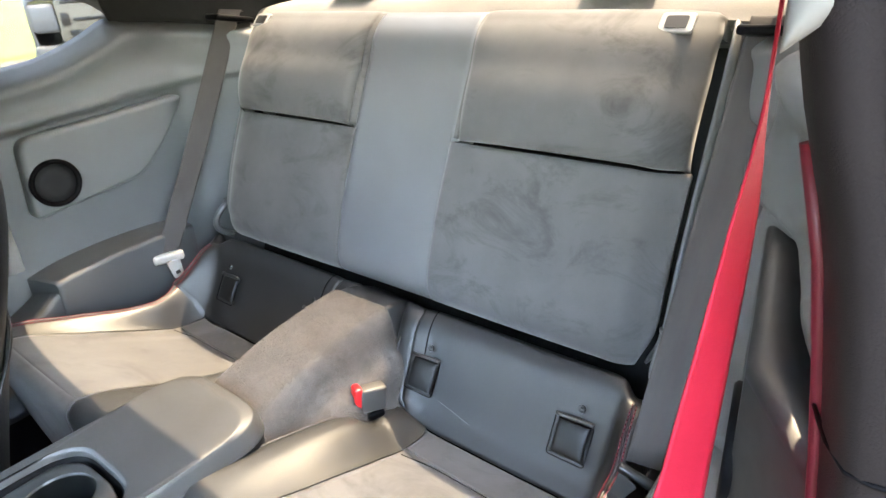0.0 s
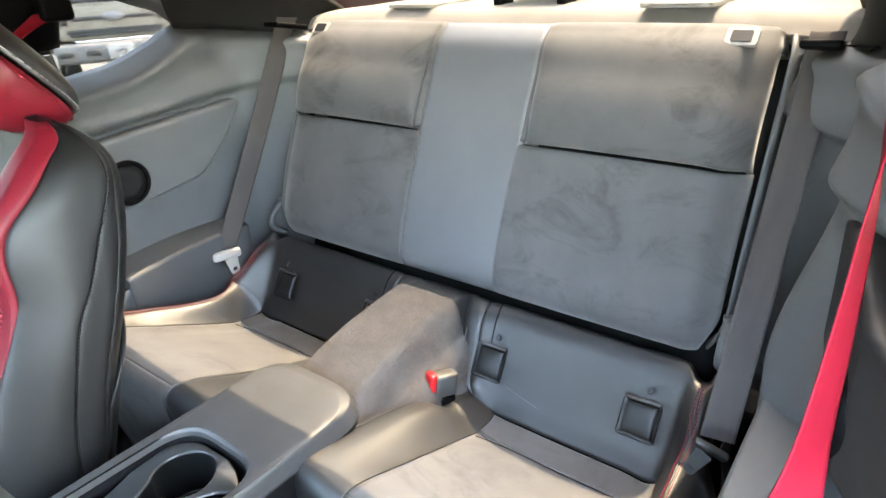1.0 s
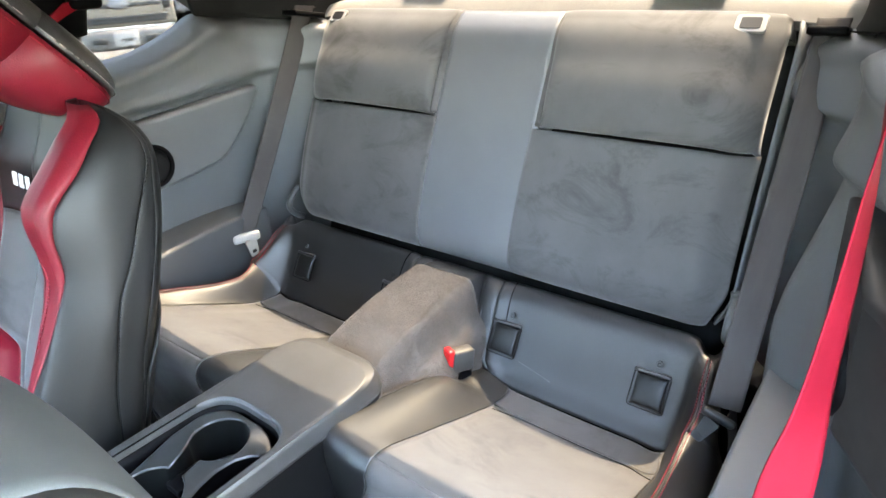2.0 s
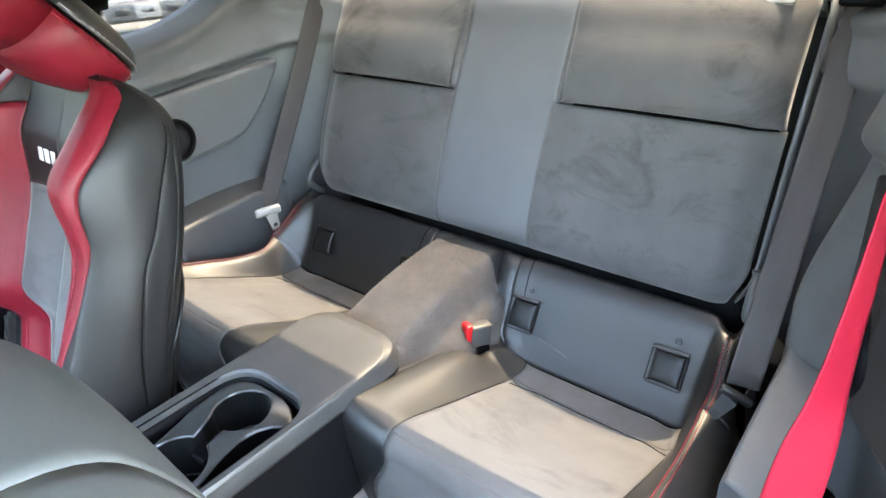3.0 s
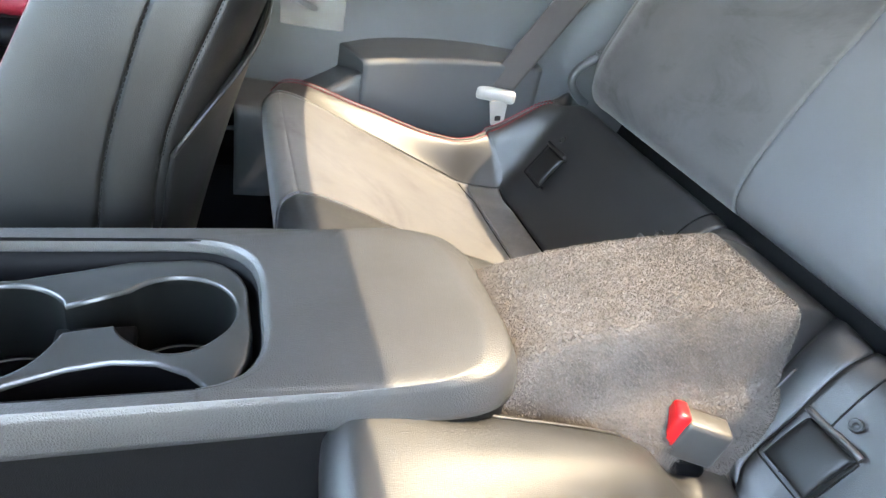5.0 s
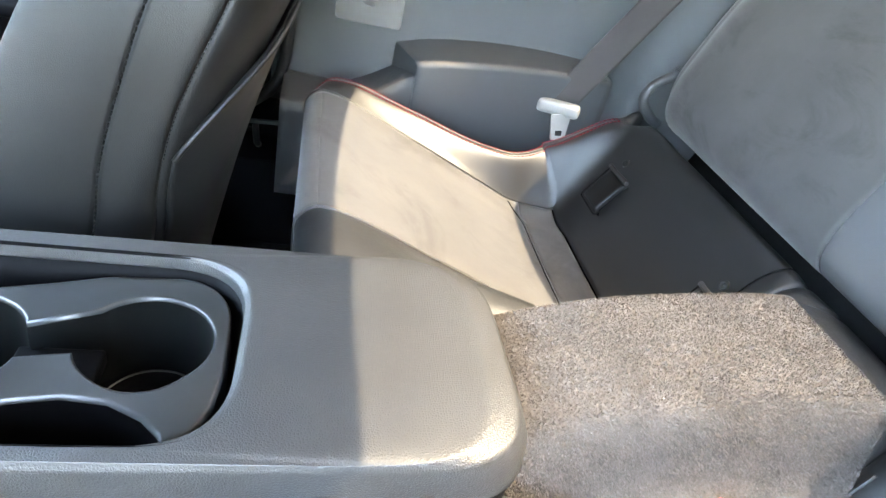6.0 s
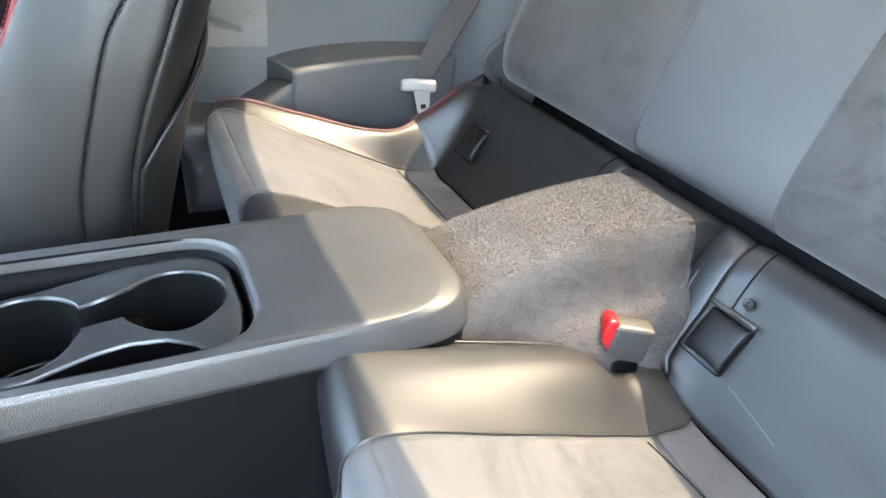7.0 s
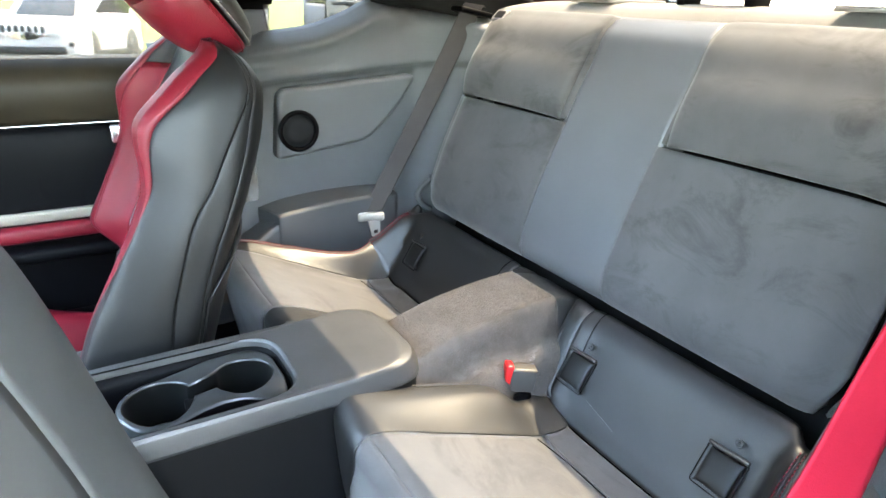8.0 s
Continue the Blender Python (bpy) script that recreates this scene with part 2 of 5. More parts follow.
def curve(xs, ys):
    """A smooth curve through the given stations."""
    xs, ys = np.array(xs, float), np.array(ys, float)
    d = np.gradient(ys, xs)
    sl = np.diff(ys) / np.diff(xs)
    for i in range(1, len(xs) - 1):
        if sl[i - 1] * sl[i] <= 0:
            d[i] = 0.0

    def f(x):
        x = min(max(x, xs[0]), xs[-1])
        i = int(min(max(np.searchsorted(xs, x) - 1, 0), len(xs) - 2))
        h = xs[i + 1] - xs[i]
        t = (x - xs[i]) / h
        return float((1 + 2 * t) * (1 - t) ** 2 * ys[i] + t * (1 - t) ** 2 * h * d[i] + t * t * (3 - 2 * t) * ys[i + 1] + t * t * (t - 1) * h * d[i + 1])
    return f


def finish(name, bm, material, smooth=True):
    bmesh.ops.recalc_face_normals(bm, faces=bm.faces)
    me = bpy.data.meshes.new(name)
    bm.to_mesh(me)
    bm.free()
    me.materials.append(material)
    if smooth:
        me.polygons.foreach_set("use_smooth", [len(p.vertices) <= 4 for p in me.polygons])
    return me


def part(name, bm, material, parent, label="", smooth=True):
    ob = new(name, finish(name, bm, material, smooth))
    ob.parent = parent
    if label:
        tagged(ob, label=label)
    return ob


def thing(name, label, category, group="", kind="", bm=None, material=None, smooth=True, at=(0, 0, 0)):
    """A top-level thing: an Empty, or a mesh if a bmesh is given."""
    ob = new(name, finish(name, bm, material, smooth) if bm else None)
    ob.location = at
    return tagged(ob, label, category, group, kind)


def sheet(fn, nu, nv, thick=0.012, drop=0.0, soft=0.012, flip=1):
    """A closed shell over the surface fn(u, v): its edges sink by drop within soft metres, as a sewn panel's do."""
    g = np.array([[fn(i / nu, j / nv) for j in range(nv + 1)] for i in range(nu + 1)], float)
    du, dv = np.gradient(g, axis=0), np.gradient(g, axis=1)
    n = np.cross(du, dv)
    n /= np.linalg.norm(n, axis=-1, keepdims=True) + 1e-12
    n *= flip
    if drop:
        lu = np.linalg.norm(np.diff(g, axis=0), axis=-1)
        lv = np.linalg.norm(np.diff(g, axis=1), axis=-1)
        cu = np.concatenate([np.zeros((1, nv + 1)), np.cumsum(lu, 0)])
        cv = np.concatenate([np.zeros((nu + 1, 1)), np.cumsum(lv, 1)], 1)
        dist = np.minimum(np.minimum(cu, cu[-1:] - cu), np.minimum(cv, cv[:, -1:] - cv))
        g = g - n * (drop * np.exp(-dist / soft))[..., None]
    bm = bmesh.new()
    top = [[bm.verts.new(g[i, j]) for j in range(nv + 1)] for i in range(nu + 1)]
    low = [[bm.verts.new(g[i, j] - n[i, j] * thick) for j in range(nv + 1)] for i in range(nu + 1)]
    for i in range(nu):
        for j in range(nv):
            bm.faces.new((top[i][j], top[i + 1][j], top[i + 1][j + 1], top[i][j + 1]))
            bm.faces.new((low[i][j], low[i][j + 1], low[i + 1][j + 1], low[i + 1][j]))
    rim = [(i, 0) for i in range(nu)] + [(nu, j) for j in range(nv)] + [(i, nv) for i in range(nu, 0, -1)] + [(0, j) for j in range(nv, 0, -1)]
    for a, b in zip(rim, rim[1:] + rim[:1]):
        bm.faces.new((top[a[0]][a[1]], low[a[0]][a[1]], low[b[0]][b[1]], top[b[0]][b[1]]))
    return bm


def block(sx, sy, sz, r=0.004, seg=3, m=None, bm=None):
    """A box with rounded edges, centred, at the pose m."""
    b = bmesh.new()
    bmesh.ops.create_cube(b, size=1)
    bmesh.ops.scale(b, vec=(sx, sy, sz), verts=b.verts)
    if r:
        bmesh.ops.bevel(b, geom=b.edges, offset=r, segments=seg, profile=0.5, affect="EDGES")
    if m is not None:
        bmesh.ops.transform(b, matrix=m, verts=b.verts)
    if bm is None:
        return b
    join(bm, b)
    return bm


def join(bm, other):
    me = bpy.data.meshes.new("joined")
    other.to_mesh(me)
    other.free()
    bm.from_mesh(me)
    bpy.data.meshes.remove(me)


def lathe(profile, n=48, m=None, caps=True):
    """Turns (radius, height) pairs round the z axis."""
    bm = bmesh.new()
    rings = []
    for r, z in profile:
        rings.append([bm.verts.new((r * math.cos(2 * math.pi * k / n), r * math.sin(2 * math.pi * k / n), z)) for k in range(n)])
    for a, b in zip(rings, rings[1:]):
        for k in range(n):
            bm.faces.new((a[k], a[(k + 1) % n], b[(k + 1) % n], b[k]))
    if caps and profile[0][0] > 1e-6:
        bm.faces.new(rings[0][::-1])
    if caps and profile[-1][0] > 1e-6:
        bm.faces.new(rings[-1])
    bmesh.ops.remove_doubles(bm, verts=bm.verts, dist=1e-6)
    if m is not None:
        bmesh.ops.transform(bm, matrix=m, verts=bm.verts)
    return bm


def tube(points, r=0.001, n=6, bm=None):
    """A round cord along points."""
    bm = bm or bmesh.new()
    pts = [Vector(p) for p in points]
    rings = []
    for i, p in enumerate(pts):
        d = (pts[min(i + 1, len(pts) - 1)] - pts[max(i - 1, 0)]).normalized()
        a = d.orthogonal().normalized() if i == 0 else (rings_a - d * rings_a.dot(d)).normalized()
        rings_a = a
        b = d.cross(a)
        rings.append([bm.verts.new(p + r * (a * math.cos(2 * math.pi * k / n) + b * math.sin(2 * math.pi * k / n))) for k in range(n)])
    for a, b in zip(rings, rings[1:]):
        for k in range(n):
            bm.faces.new((a[k], a[(k + 1) % n], b[(k + 1) % n], b[k]))
    bm.faces.new(rings[0][::-1])
    bm.faces.new(rings[-1])
    return bm


def stitches(fn, length, pitch=0.006, r=0.0007, fill=0.65):
    """Single stitches along fn(t)."""
    bm = bmesh.new()
    k = max(2, int(length / pitch))
    for i in range(k):
        tube([fn((i + f) / k) for f in (0.0, fill * 0.5, fill)], r, 4, bm)
    return bm


def ribbon(points, sides, width, thick=0.0016):
    """A strap through points, with its width along sides."""
    n = len(points) - 1
    px = [curve(range(n + 1), [p[k] for p in points]) for k in range(3)]
    sx = [curve(range(n + 1), [s[k] for s in sides]) for k in range(3)]

    def f(u, v):
        p = Vector([c(v * n) for c in px])
        s = Vector([c(v * n) for c in sx]).normalized()
        return p + s * (u - 0.5) * width
    return sheet(f, 10, 12 * n, thick, drop=0.0006, soft=0.002)


def prism(outline, depth, r=0.003, m=None, seg=2):
    """An outline in x and y, raised by depth, with its upper edge rounded by r."""
    pts = [Vector(p) for p in outline]
    pts = [p for i, p in enumerate(pts) if (p - pts[i - 1]).length > 1e-6]
    k = len(pts)
    area = sum(pts[i - 1].cross(pts[i]) for i in range(k))
    side = 1.0 if area > 0 else -1.0
    inward = []
    for i in range(k):
        a, b = (pts[i] - pts[i - 1]).normalized(), (pts[(i + 1) % k] - pts[i]).normalized()
        n = Vector((-(a.y + b.y), a.x + b.x)) * side
        n = n.normalized() if n.length > 1e-9 else Vector((-a.y, a.x)) * side
        inward.append(n / max(0.5, n.dot(Vector((-a.y, a.x)) * side)))
    rows = [(0.0, 0.0)] + ([(r * (1 - math.cos(t)), depth - r + r * math.sin(t)) for t in np.linspace(0, math.pi / 2, seg + 2)] if r else [(0.0, depth)])
    bm = bmesh.new()
    rings = [[bm.verts.new((pts[i].x + inward[i].x * d, pts[i].y + inward[i].y * d, z)) for i in range(k)] for d, z in rows]
    for lo, hi in zip(rings, rings[1:]):
        for i in range(k):
            bm.faces.new((lo[i], lo[(i + 1) % k], hi[(i + 1) % k], hi[i]))
    bm.faces.new(rings[0][::-1])
    bm.faces.new(rings[-1])
    if m is not None:
        bmesh.ops.transform(bm, matrix=m, verts=bm.verts)
    return bm


def rounded(corners, r, n=6):
    """A polygon with round corners."""
    out = []
    k = len(corners)
    for i in range(k):
        p, a, b = Vector(corners[i]), Vector(corners[i - 1]), Vector(corners[(i + 1) % k])
        rr = r[i] if isinstance(r, (list, tuple)) else r
        p0, p1 = p + (a - p).normalized() * rr, p + (b - p).normalized() * rr
        for j in range(n + 1):
            t = j / n
            q = p0 * (1 - t) ** 2 + p * 2 * t * (1 - t) + p1 * t * t
            out.append((q.x, q.y))
    return out


def cells(*pairs):
    """Curves for the stations of a form: one shared row of stations, then one row a value."""
    return [curve(pairs[0], p) for p in pairs[1:]]

# ---------------------------------------------------------------- the car's shell


def step(a, b, x):
    t = min(max((x - a) / (b - a), 0), 1)
    return t * t * (3 - 2 * t)


def facing(sgn):
    """Local x to the rear, local y up, local z towards the middle of the car."""
    return Matrix(((0, 0, -sgn, 0), (1, 0, 0, 0), (0, 1, 0, 0), (0, 0, 0, 1)))


side_z = curve([0.2, 0.45, 0.6, 0.75, 0.9, 0.975, 1.0, 1.012, 1.022, 1.036, 1.05, 1.06], [0.625, 0.63, 0.628, 0.625, 0.622, 0.633, 0.631, 0.626, 0.634, 0.664, 0.702, 0.712])
sill_top = curve([0.40, 0.58, 0.66, 0.69, 0.746, 0.80, 0.852, 0.888, 0.95, 1.05, 1.2], [0.95, 0.965, 0.978, 0.982, 0.99, 1.006, 1.027, 1.045, 1.046, 1.035, 1.02])


def side_x(y, z, sgn=-1):
    """How far from the middle the quarter trim stands."""
    x = side_z(z + 1.05 - sill_top(y) if z > 0.9 else z)
    pad = lerp(0.862, 0.892, (y - 0.66) / 0.35)
    x -= 0.021 * step(pad + 0.006, pad + 0.024, z) * step(0.56, 0.66, y)
    x -= 0.13 * step(0.985, 1.15, y)
    x += 0.024 * step(0.9, 0.98, y) * step(0.93, 1.0, z)
    x += 0.03 * step(0.6, 0.42, y) if sgn < 0 else 0.068 + 0.02 * step(0.70, 0.60, y) - 0.073 * step(0.64, 1.0, y)
    if sgn > 0:
        # swells towards the seat, then falls back behind the belt
        x -= lerp(0.085, 0.03, step(0.66, 0.95, z)) * step(0.79, 0.885, y) * step(0.97, 0.90, y)
    return x


def quarter_trim(sgn, name, label):
    trim = thing(name, label, "trim", kind="structure")
    y0 = 0.42 if sgn < 0 else 0.60

    def panel(u, v):
        y = lerp(y0, 1.2, u)
        z = lerp(0.47, sill_top(y), v)
        return sgn * side_x(y, z, sgn), y, z
    part("trim_panel", sheet(panel, 70, 80, 0.012, flip=-sgn), PLASTIC, trim)
    more = 0.0 if sgn < 0 else 0.052
    lean = Matrix() if sgn < 0 else Matrix.Translation((0.68, 0.66, 0)) @ Matrix.Rotation(radians(11), 4, "Z") @ Matrix.Translation((-0.68, -0.66, 0))
    part("kick_panel", sheet(lambda u, v: (sgn * (0.645 + 0.03 * (1 - v)), lerp(0.40, 1.2, u), lerp(0.2, 0.47, v)), 12, 10, 0.01, flip=-sgn), DARK_CARPET, trim)
    # raised pad that carries the loudspeaker
    fore = 0.0 if sgn < 0 else 0.14
    corners = [(0.638 - fore, 0.708), (0.862, 0.738), (0.938, 0.81), (0.995, 0.888), (0.65 - fore, 0.862)]
    slab = prism(rounded(corners, [0.02, 0.03, 0.03, 0.032, 0.025], 10), 0.037, 0.011, lean @ Matrix.Translation((sgn * (0.631 + more), 0, 0)) @ facing(sgn), 5)
    if sgn > 0:
        # its front end bends outwards to the door pillar
        bmesh.ops.bisect_plane(slab, geom=slab.verts[:] + slab.edges[:] + slab.faces[:], plane_co=(0, 0.645, 0), plane_no=(0, 1, 0))
        for v in slab.verts:
            v.co.x += 0.5 * max(0.0, 0.645 - v.co.y)
    # Driver-side pad is painted darker than its twin, standing in for shade.
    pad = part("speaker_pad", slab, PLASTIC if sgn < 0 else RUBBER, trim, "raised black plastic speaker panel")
    at = lean @ Matrix.Translation((sgn * (0.594 + more), 0.691, 0.772)) @ facing(sgn)
    part("speaker_ring", lathe([(0.0365, -0.004), (0.0365, 0.003), (0.039, 0.0055), (0.0435, 0.0055), (0.046, 0.003), (0.046, -0.006)], 56, at, False), SMOOTH, pad, "shiny black ring")
    part("speaker_grille", lathe([(0.0, 0.0025), (0.02, 0.0022), (0.0368, 0.0005), (0.0368, -0.003)], 56, at), MESH, pad, "black perforated mesh grille")
    # elbow rest with a lower ledge in front of it
    xo, xi = 0.64, 0.559
    zo, zi = cells([0.59, 0.64, 0.70, 0.79, 0.87, 0.92], [0.597, 0.611, 0.619, 0.623, 0.62, 0.615], [0.583, 0.594, 0.602, 0.609, 0.611, 0.609])
    bm = bmesh.new()
    rings = []
    for k in range(31):
        y = lerp(0.592, 0.92 if sgn < 0 else 0.9, k / 30)
        ring = []
        # over the top from the wall, round the inner edge and down the side
        for x, roll in [(lerp(xo, xi + 0.008, f), 0.0) for f in np.linspace(0, 1, 9)] + [(xi + 0.008 * (1 - math.sin(a)), 0.008 * (1 - math.cos(a))) for a in np.linspace(0.3, math.pi / 2, 6)]:
            f = (xo - x) / (xo - xi)
            ys = y + 0.032 * min(f, 1.0) * (1 - k / 30)
            ring.append((sgn * x, ys, lerp(zo(ys), zi(ys), f) - roll + (0.012 * f if sgn > 0 else 0.0)))
        x, ys, z = ring[-1]
        ring += [(x, ys, z - 0.05), (x, ys, z - 0.2), (sgn * xo, y, z - 0.2)]
        rings.append([bm.verts.new(p) for p in ring])
    for a, b in zip(rings, rings[1:]):
        for q in range(len(a)):
            bm.faces.new((a[q], a[(q + 1) % len(a)], b[(q + 1) % len(a)], b[q]))
    bm.faces.new(rings[0])
    bm.faces.new(rings[-1][::-1])
    # Driver-side rest takes the paler plastic: sky light put into its colour.
    rest = part("elbow_rest", bm, ELBOW if sgn < 0 else PLASTIC, trim, "black plastic elbow rest with a sloping front end")
    ledge_z = curve([y0, 0.54, 0.58, 0.617, 0.66], [0.51, 0.522, 0.547, 0.572, 0.585])
    part("pocket_ledge", sheet(lambda u, v: (sgn * lerp(0.65, 0.561, min(1.0, v / 0.7)), lerp(y0 + 0.02, 0.66, u), ledge_z(lerp(y0 + 0.02, 0.66, u)) + 0.012 * (1 - min(1.0, v / 0.7)) * (1 - u) - 0.15 * max(0.0, v - 0.7) / 0.3 - 0.003 * step(0.6, 0.7, v)), 24, 30, 0.012, flip=sgn), ELBOW, trim, "lower ledge in front of the elbow rest")
    if sgn < 0:
        seal = curve([0, 0.25, 0.5, 0.75, 1.0], [0.447, 0.444, 0.440, 0.424, 0.375])
        seal_z = curve([0, 0.25, 0.5, 0.75, 1.0], [0.70, 0.62, 0.545, 0.495, 0.455])
        part("door_seal", tube([(-0.655 + 0.02 * t, seal(t), seal_z(t)) for t in np.linspace(0, 1, 24)], 0.009, 10), RUBBER, trim, "black rubber door seal")
        part("sill_edge", tube([(-0.615, lerp(0.375, 0.5, t), 0.446 + 0.006 * t) for t in np.linspace(0, 1, 8)], 0.004, 8), ELBOW, trim, "moulded edge over the dark footwell")
        part("belt_bracket", block(0.012, 0.032, 0.01, 0.003, 2, pose(-0.655, 0.415, 0.56)), CREAM, trim, "pale bracket on the pillar foot")
        part("coat_hook", tube([(-0.605, 0.405, 0.446), (-0.597, 0.407, 0.435), (-0.597, 0.409, 0.42), (-0.605, 0.411, 0.414)], 0.005, 8), RUBBER, trim)
    return trim


quarter_trim(-1, "wall_west", "black grained plastic rear quarter trim with round speaker")
trim_right = quarter_trim(1, "wall_east", "black grained plastic rear quarter trim beside the red belt")
part("seam_line", tube([(0.615 - 0.1 * step(1.02, 1.2, y) - 0.026, y, sill_top(y) - 0.012) for y in np.linspace(0.93, 1.18, 14)], 0.0012), THREAD, trim_right)

floor = thing("floor", "black carpeted car floor", "floor", kind="structure", bm=sheet(lambda u, v: (lerp(-0.72, 0.72, u), lerp(-1.1, 1.9, v), 0.22 + 0.02 * math.sin(v * 9)), 40, 60, 0.03), material=DARK_CARPET)
roof_z = lambda x, y: 1.30 - 0.05 * (x / 0.62) ** 2 - 0.04 * max(0, (y - 0.3)) ** 2
thing("ceiling", "grey cloth headliner under the roof", "ceiling", kind="structure", bm=sheet(lambda u, v: (lerp(-0.66, 0.66, u), lerp(-0.27, 0.856 + 0.02 * abs(lerp(-1.3, 1.3, u)) ** 2, v), roof_z(lerp(-0.66, 0.66, u), lerp(-0.27, 0.86, v))), 30, 30, 0.03), material=HEADLINER)
for sgn, nm in ((-1, "wall_north_west"), (1, "wall_north_east")):
    # dark cloth cover between the quarter window and the rear window
    ly, lz, lx = cells([0, 0.3, 0.7, 1], [0.905, 0.975, 1.1, 1.27], [1.04, 1.034, 1.016, 1.0], [0.668, 0.652, 0.555, 0.53])
    hy, hz, hx = cells([0, 0.3, 0.7, 1], [0.84, 0.93, 1.10, 1.29], [1.26, 1.24, 1.14, 1.04], [0.575, 0.545, 0.522, 0.54])
    pil = thing(nm, "black cloth covered pillar beside the rear window", "pillar", kind="structure",
                bm=sheet(lambda u, v: (sgn * (lerp(lx(u), hx(u), v) + 0.02 * math.sin(math.pi * v)), lerp(ly(u), hy(u), v), lerp(lz(u), hz(u), v)), 30, 14, 0.02, flip=-sgn), material=DARKLINER)
    part("outer_skin", sheet(lambda u, v: (sgn * lerp(0.78, 0.75, v), lerp(0.74, 1.9, u), lerp(0.2, 0.93, v)), 16, 12, 0.01, flip=sgn), CARPAINT, pil)
    part("quarter_skin", sheet(lambda u, v: (sgn * lerp(0.76, lerp(0.54, 0.58, u), v ** 1.3), lerp(0.925, 1.9, u), lerp(0.92, lerp(1.262, 1.06, u), v)), 20, 14, 0.01, flip=sgn), CARPAINT, pil)
    part("roof_side", sheet(lambda u, v: (sgn * lerp(0.60, 0.70, v), lerp(-0.35, 0.97, u), lerp(1.285, 1.225, v) - 0.05 * max(0, lerp(-0.35, 0.97, u) - 0.5)), 16, 6, 0.012, flip=-sgn), DARKLINER, pil)
    part("roof_rail", tube([(sgn * 0.64, y, 1.265 - 0.1 * max(0, y - 0.5)) for y in np.linspace(-0.5, 0.86, 16)], 0.03, 12), DARKLINER, pil)

# shelf behind the seat
shelf_z = curve([1.165, 1.19, 1.22, 1.3, 1.82], [1.028, 1.05, 1.058, 1.06, 1.064])
shelf = thing("rear_shelf", "grey felt parcel shelf behind the rear seat", "shelf", kind="structure", bm=sheet(lambda u, v: (lerp(-0.58, 0.58, u), lerp(1.165, 1.82, v ** 2), shelf_z(lerp(1.165, 1.82, v ** 2)) - 0.02 * abs(lerp(-1, 1, u)) ** 6), 40, 40, 0.02), material=SHELF)
for x, y in ((-0.25, 1.275), (0.305, 1.255)):
    thing("shelf_cover", "pale sunlit plastic cover set in the parcel shelf", "cover", group="shelf covers", bm=prism(rounded([(-0.06, -0.085), (0.055, -0.085), (0.062, 0.07), (-0.05, 0.07)], 0.008), 0.008, 0.002), material=CREAM, at=(x, y, 1.0575))
brake = thing("brake_light", "black high brake light box on the shelf", "brake light", at=(0.01, 1.26, 1.0585))
part("housing", block(0.15, 0.1, 0.05, 0.012, 3, pose(0, 0.03, 0.045)), SMOOTH, brake)
for x in (-0.068, 0.068):
    part("foot", block(0.018, 0.05, 0.03, 0.004, 2, pose(x, -0.01, 0.015)), SMOOTH, brake)
part("lens", block(0.14, 0.006, 0.03, 0.002, 2, pose(0, 0.083, 0.045)), BUTTON, brake)

thing("window_1", "clear sloping rear window", "window", kind="structure", bm=sheet(lambda u, v: (lerp(-1, 1, u) * lerp(0.57, 0.64, v), lerp(0.81, 1.82, v), lerp(1.302, 1.085, v) - 0.035 * (2 * u - 1) ** 2), 16, 16, 0.004), material=GLASS)
thing("wall_north", "dark panel under the rear window", "wall", kind="structure", bm=block(1.3, 0.04, 0.8, 0.01, 2, pose(0, 1.85, 0.66)), material=PLASTIC)
quarter = thing("window_2", "small rear quarter window", "window", kind="structure", bm=prism([(0.66, 0.95), (0.93, 1.03), (0.93, 1.2), (0.66, 1.23)], 0.003, 0, Matrix.Translation((-0.70, 0, 0)) @ facing(-1)), material=SIDE_GLASS, smooth=False)

frame_low = curve([0.66, 0.76, 0.849, 0.888, 0.903, 0.93], [1.15, 1.122, 1.089, 1.074, 1.062, 1.035])
part("upper_frame", sheet(lambda u, v: (-lerp(0.694, 0.655, v), lerp(0.66, 0.93, u), lerp(frame_low(lerp(0.66, 0.93, u)), 1.25, v)), 30, 8, 0.01, 0.002, 0.004, flip=1), ELBOW, quarter, "dark cover over the quarter window")
thing("window_5", "small rear quarter window", "window", kind="structure", bm=prism([(0.66, 0.95), (0.93, 1.03), (0.93, 1.2), (0.66, 1.23)], 0.003, 0, Matrix.Translation((0.72, 0, 0)) @ facing(1)), material=GLASS, smooth=False)


def b_pillar(sgn, name, label):
    p = thing(name, label, "pillar", kind="structure")
    xl = 0.672 if sgn < 0 else 0.705
    py0, py1 = (0.535, 0.677) if sgn < 0 else (0.56, 0.72)
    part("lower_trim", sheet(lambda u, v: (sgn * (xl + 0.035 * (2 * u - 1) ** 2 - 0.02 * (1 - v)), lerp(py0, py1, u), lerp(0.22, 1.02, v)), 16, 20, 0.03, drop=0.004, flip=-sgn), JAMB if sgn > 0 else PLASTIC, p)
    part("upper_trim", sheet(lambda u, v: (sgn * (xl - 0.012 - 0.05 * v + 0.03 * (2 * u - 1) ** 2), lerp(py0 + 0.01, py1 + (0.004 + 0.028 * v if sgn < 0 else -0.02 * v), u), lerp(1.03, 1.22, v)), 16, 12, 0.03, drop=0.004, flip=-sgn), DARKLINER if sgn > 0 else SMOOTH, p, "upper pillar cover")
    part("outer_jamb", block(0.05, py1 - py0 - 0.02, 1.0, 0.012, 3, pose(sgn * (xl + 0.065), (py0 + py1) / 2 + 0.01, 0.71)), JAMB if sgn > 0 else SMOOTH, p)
    return p


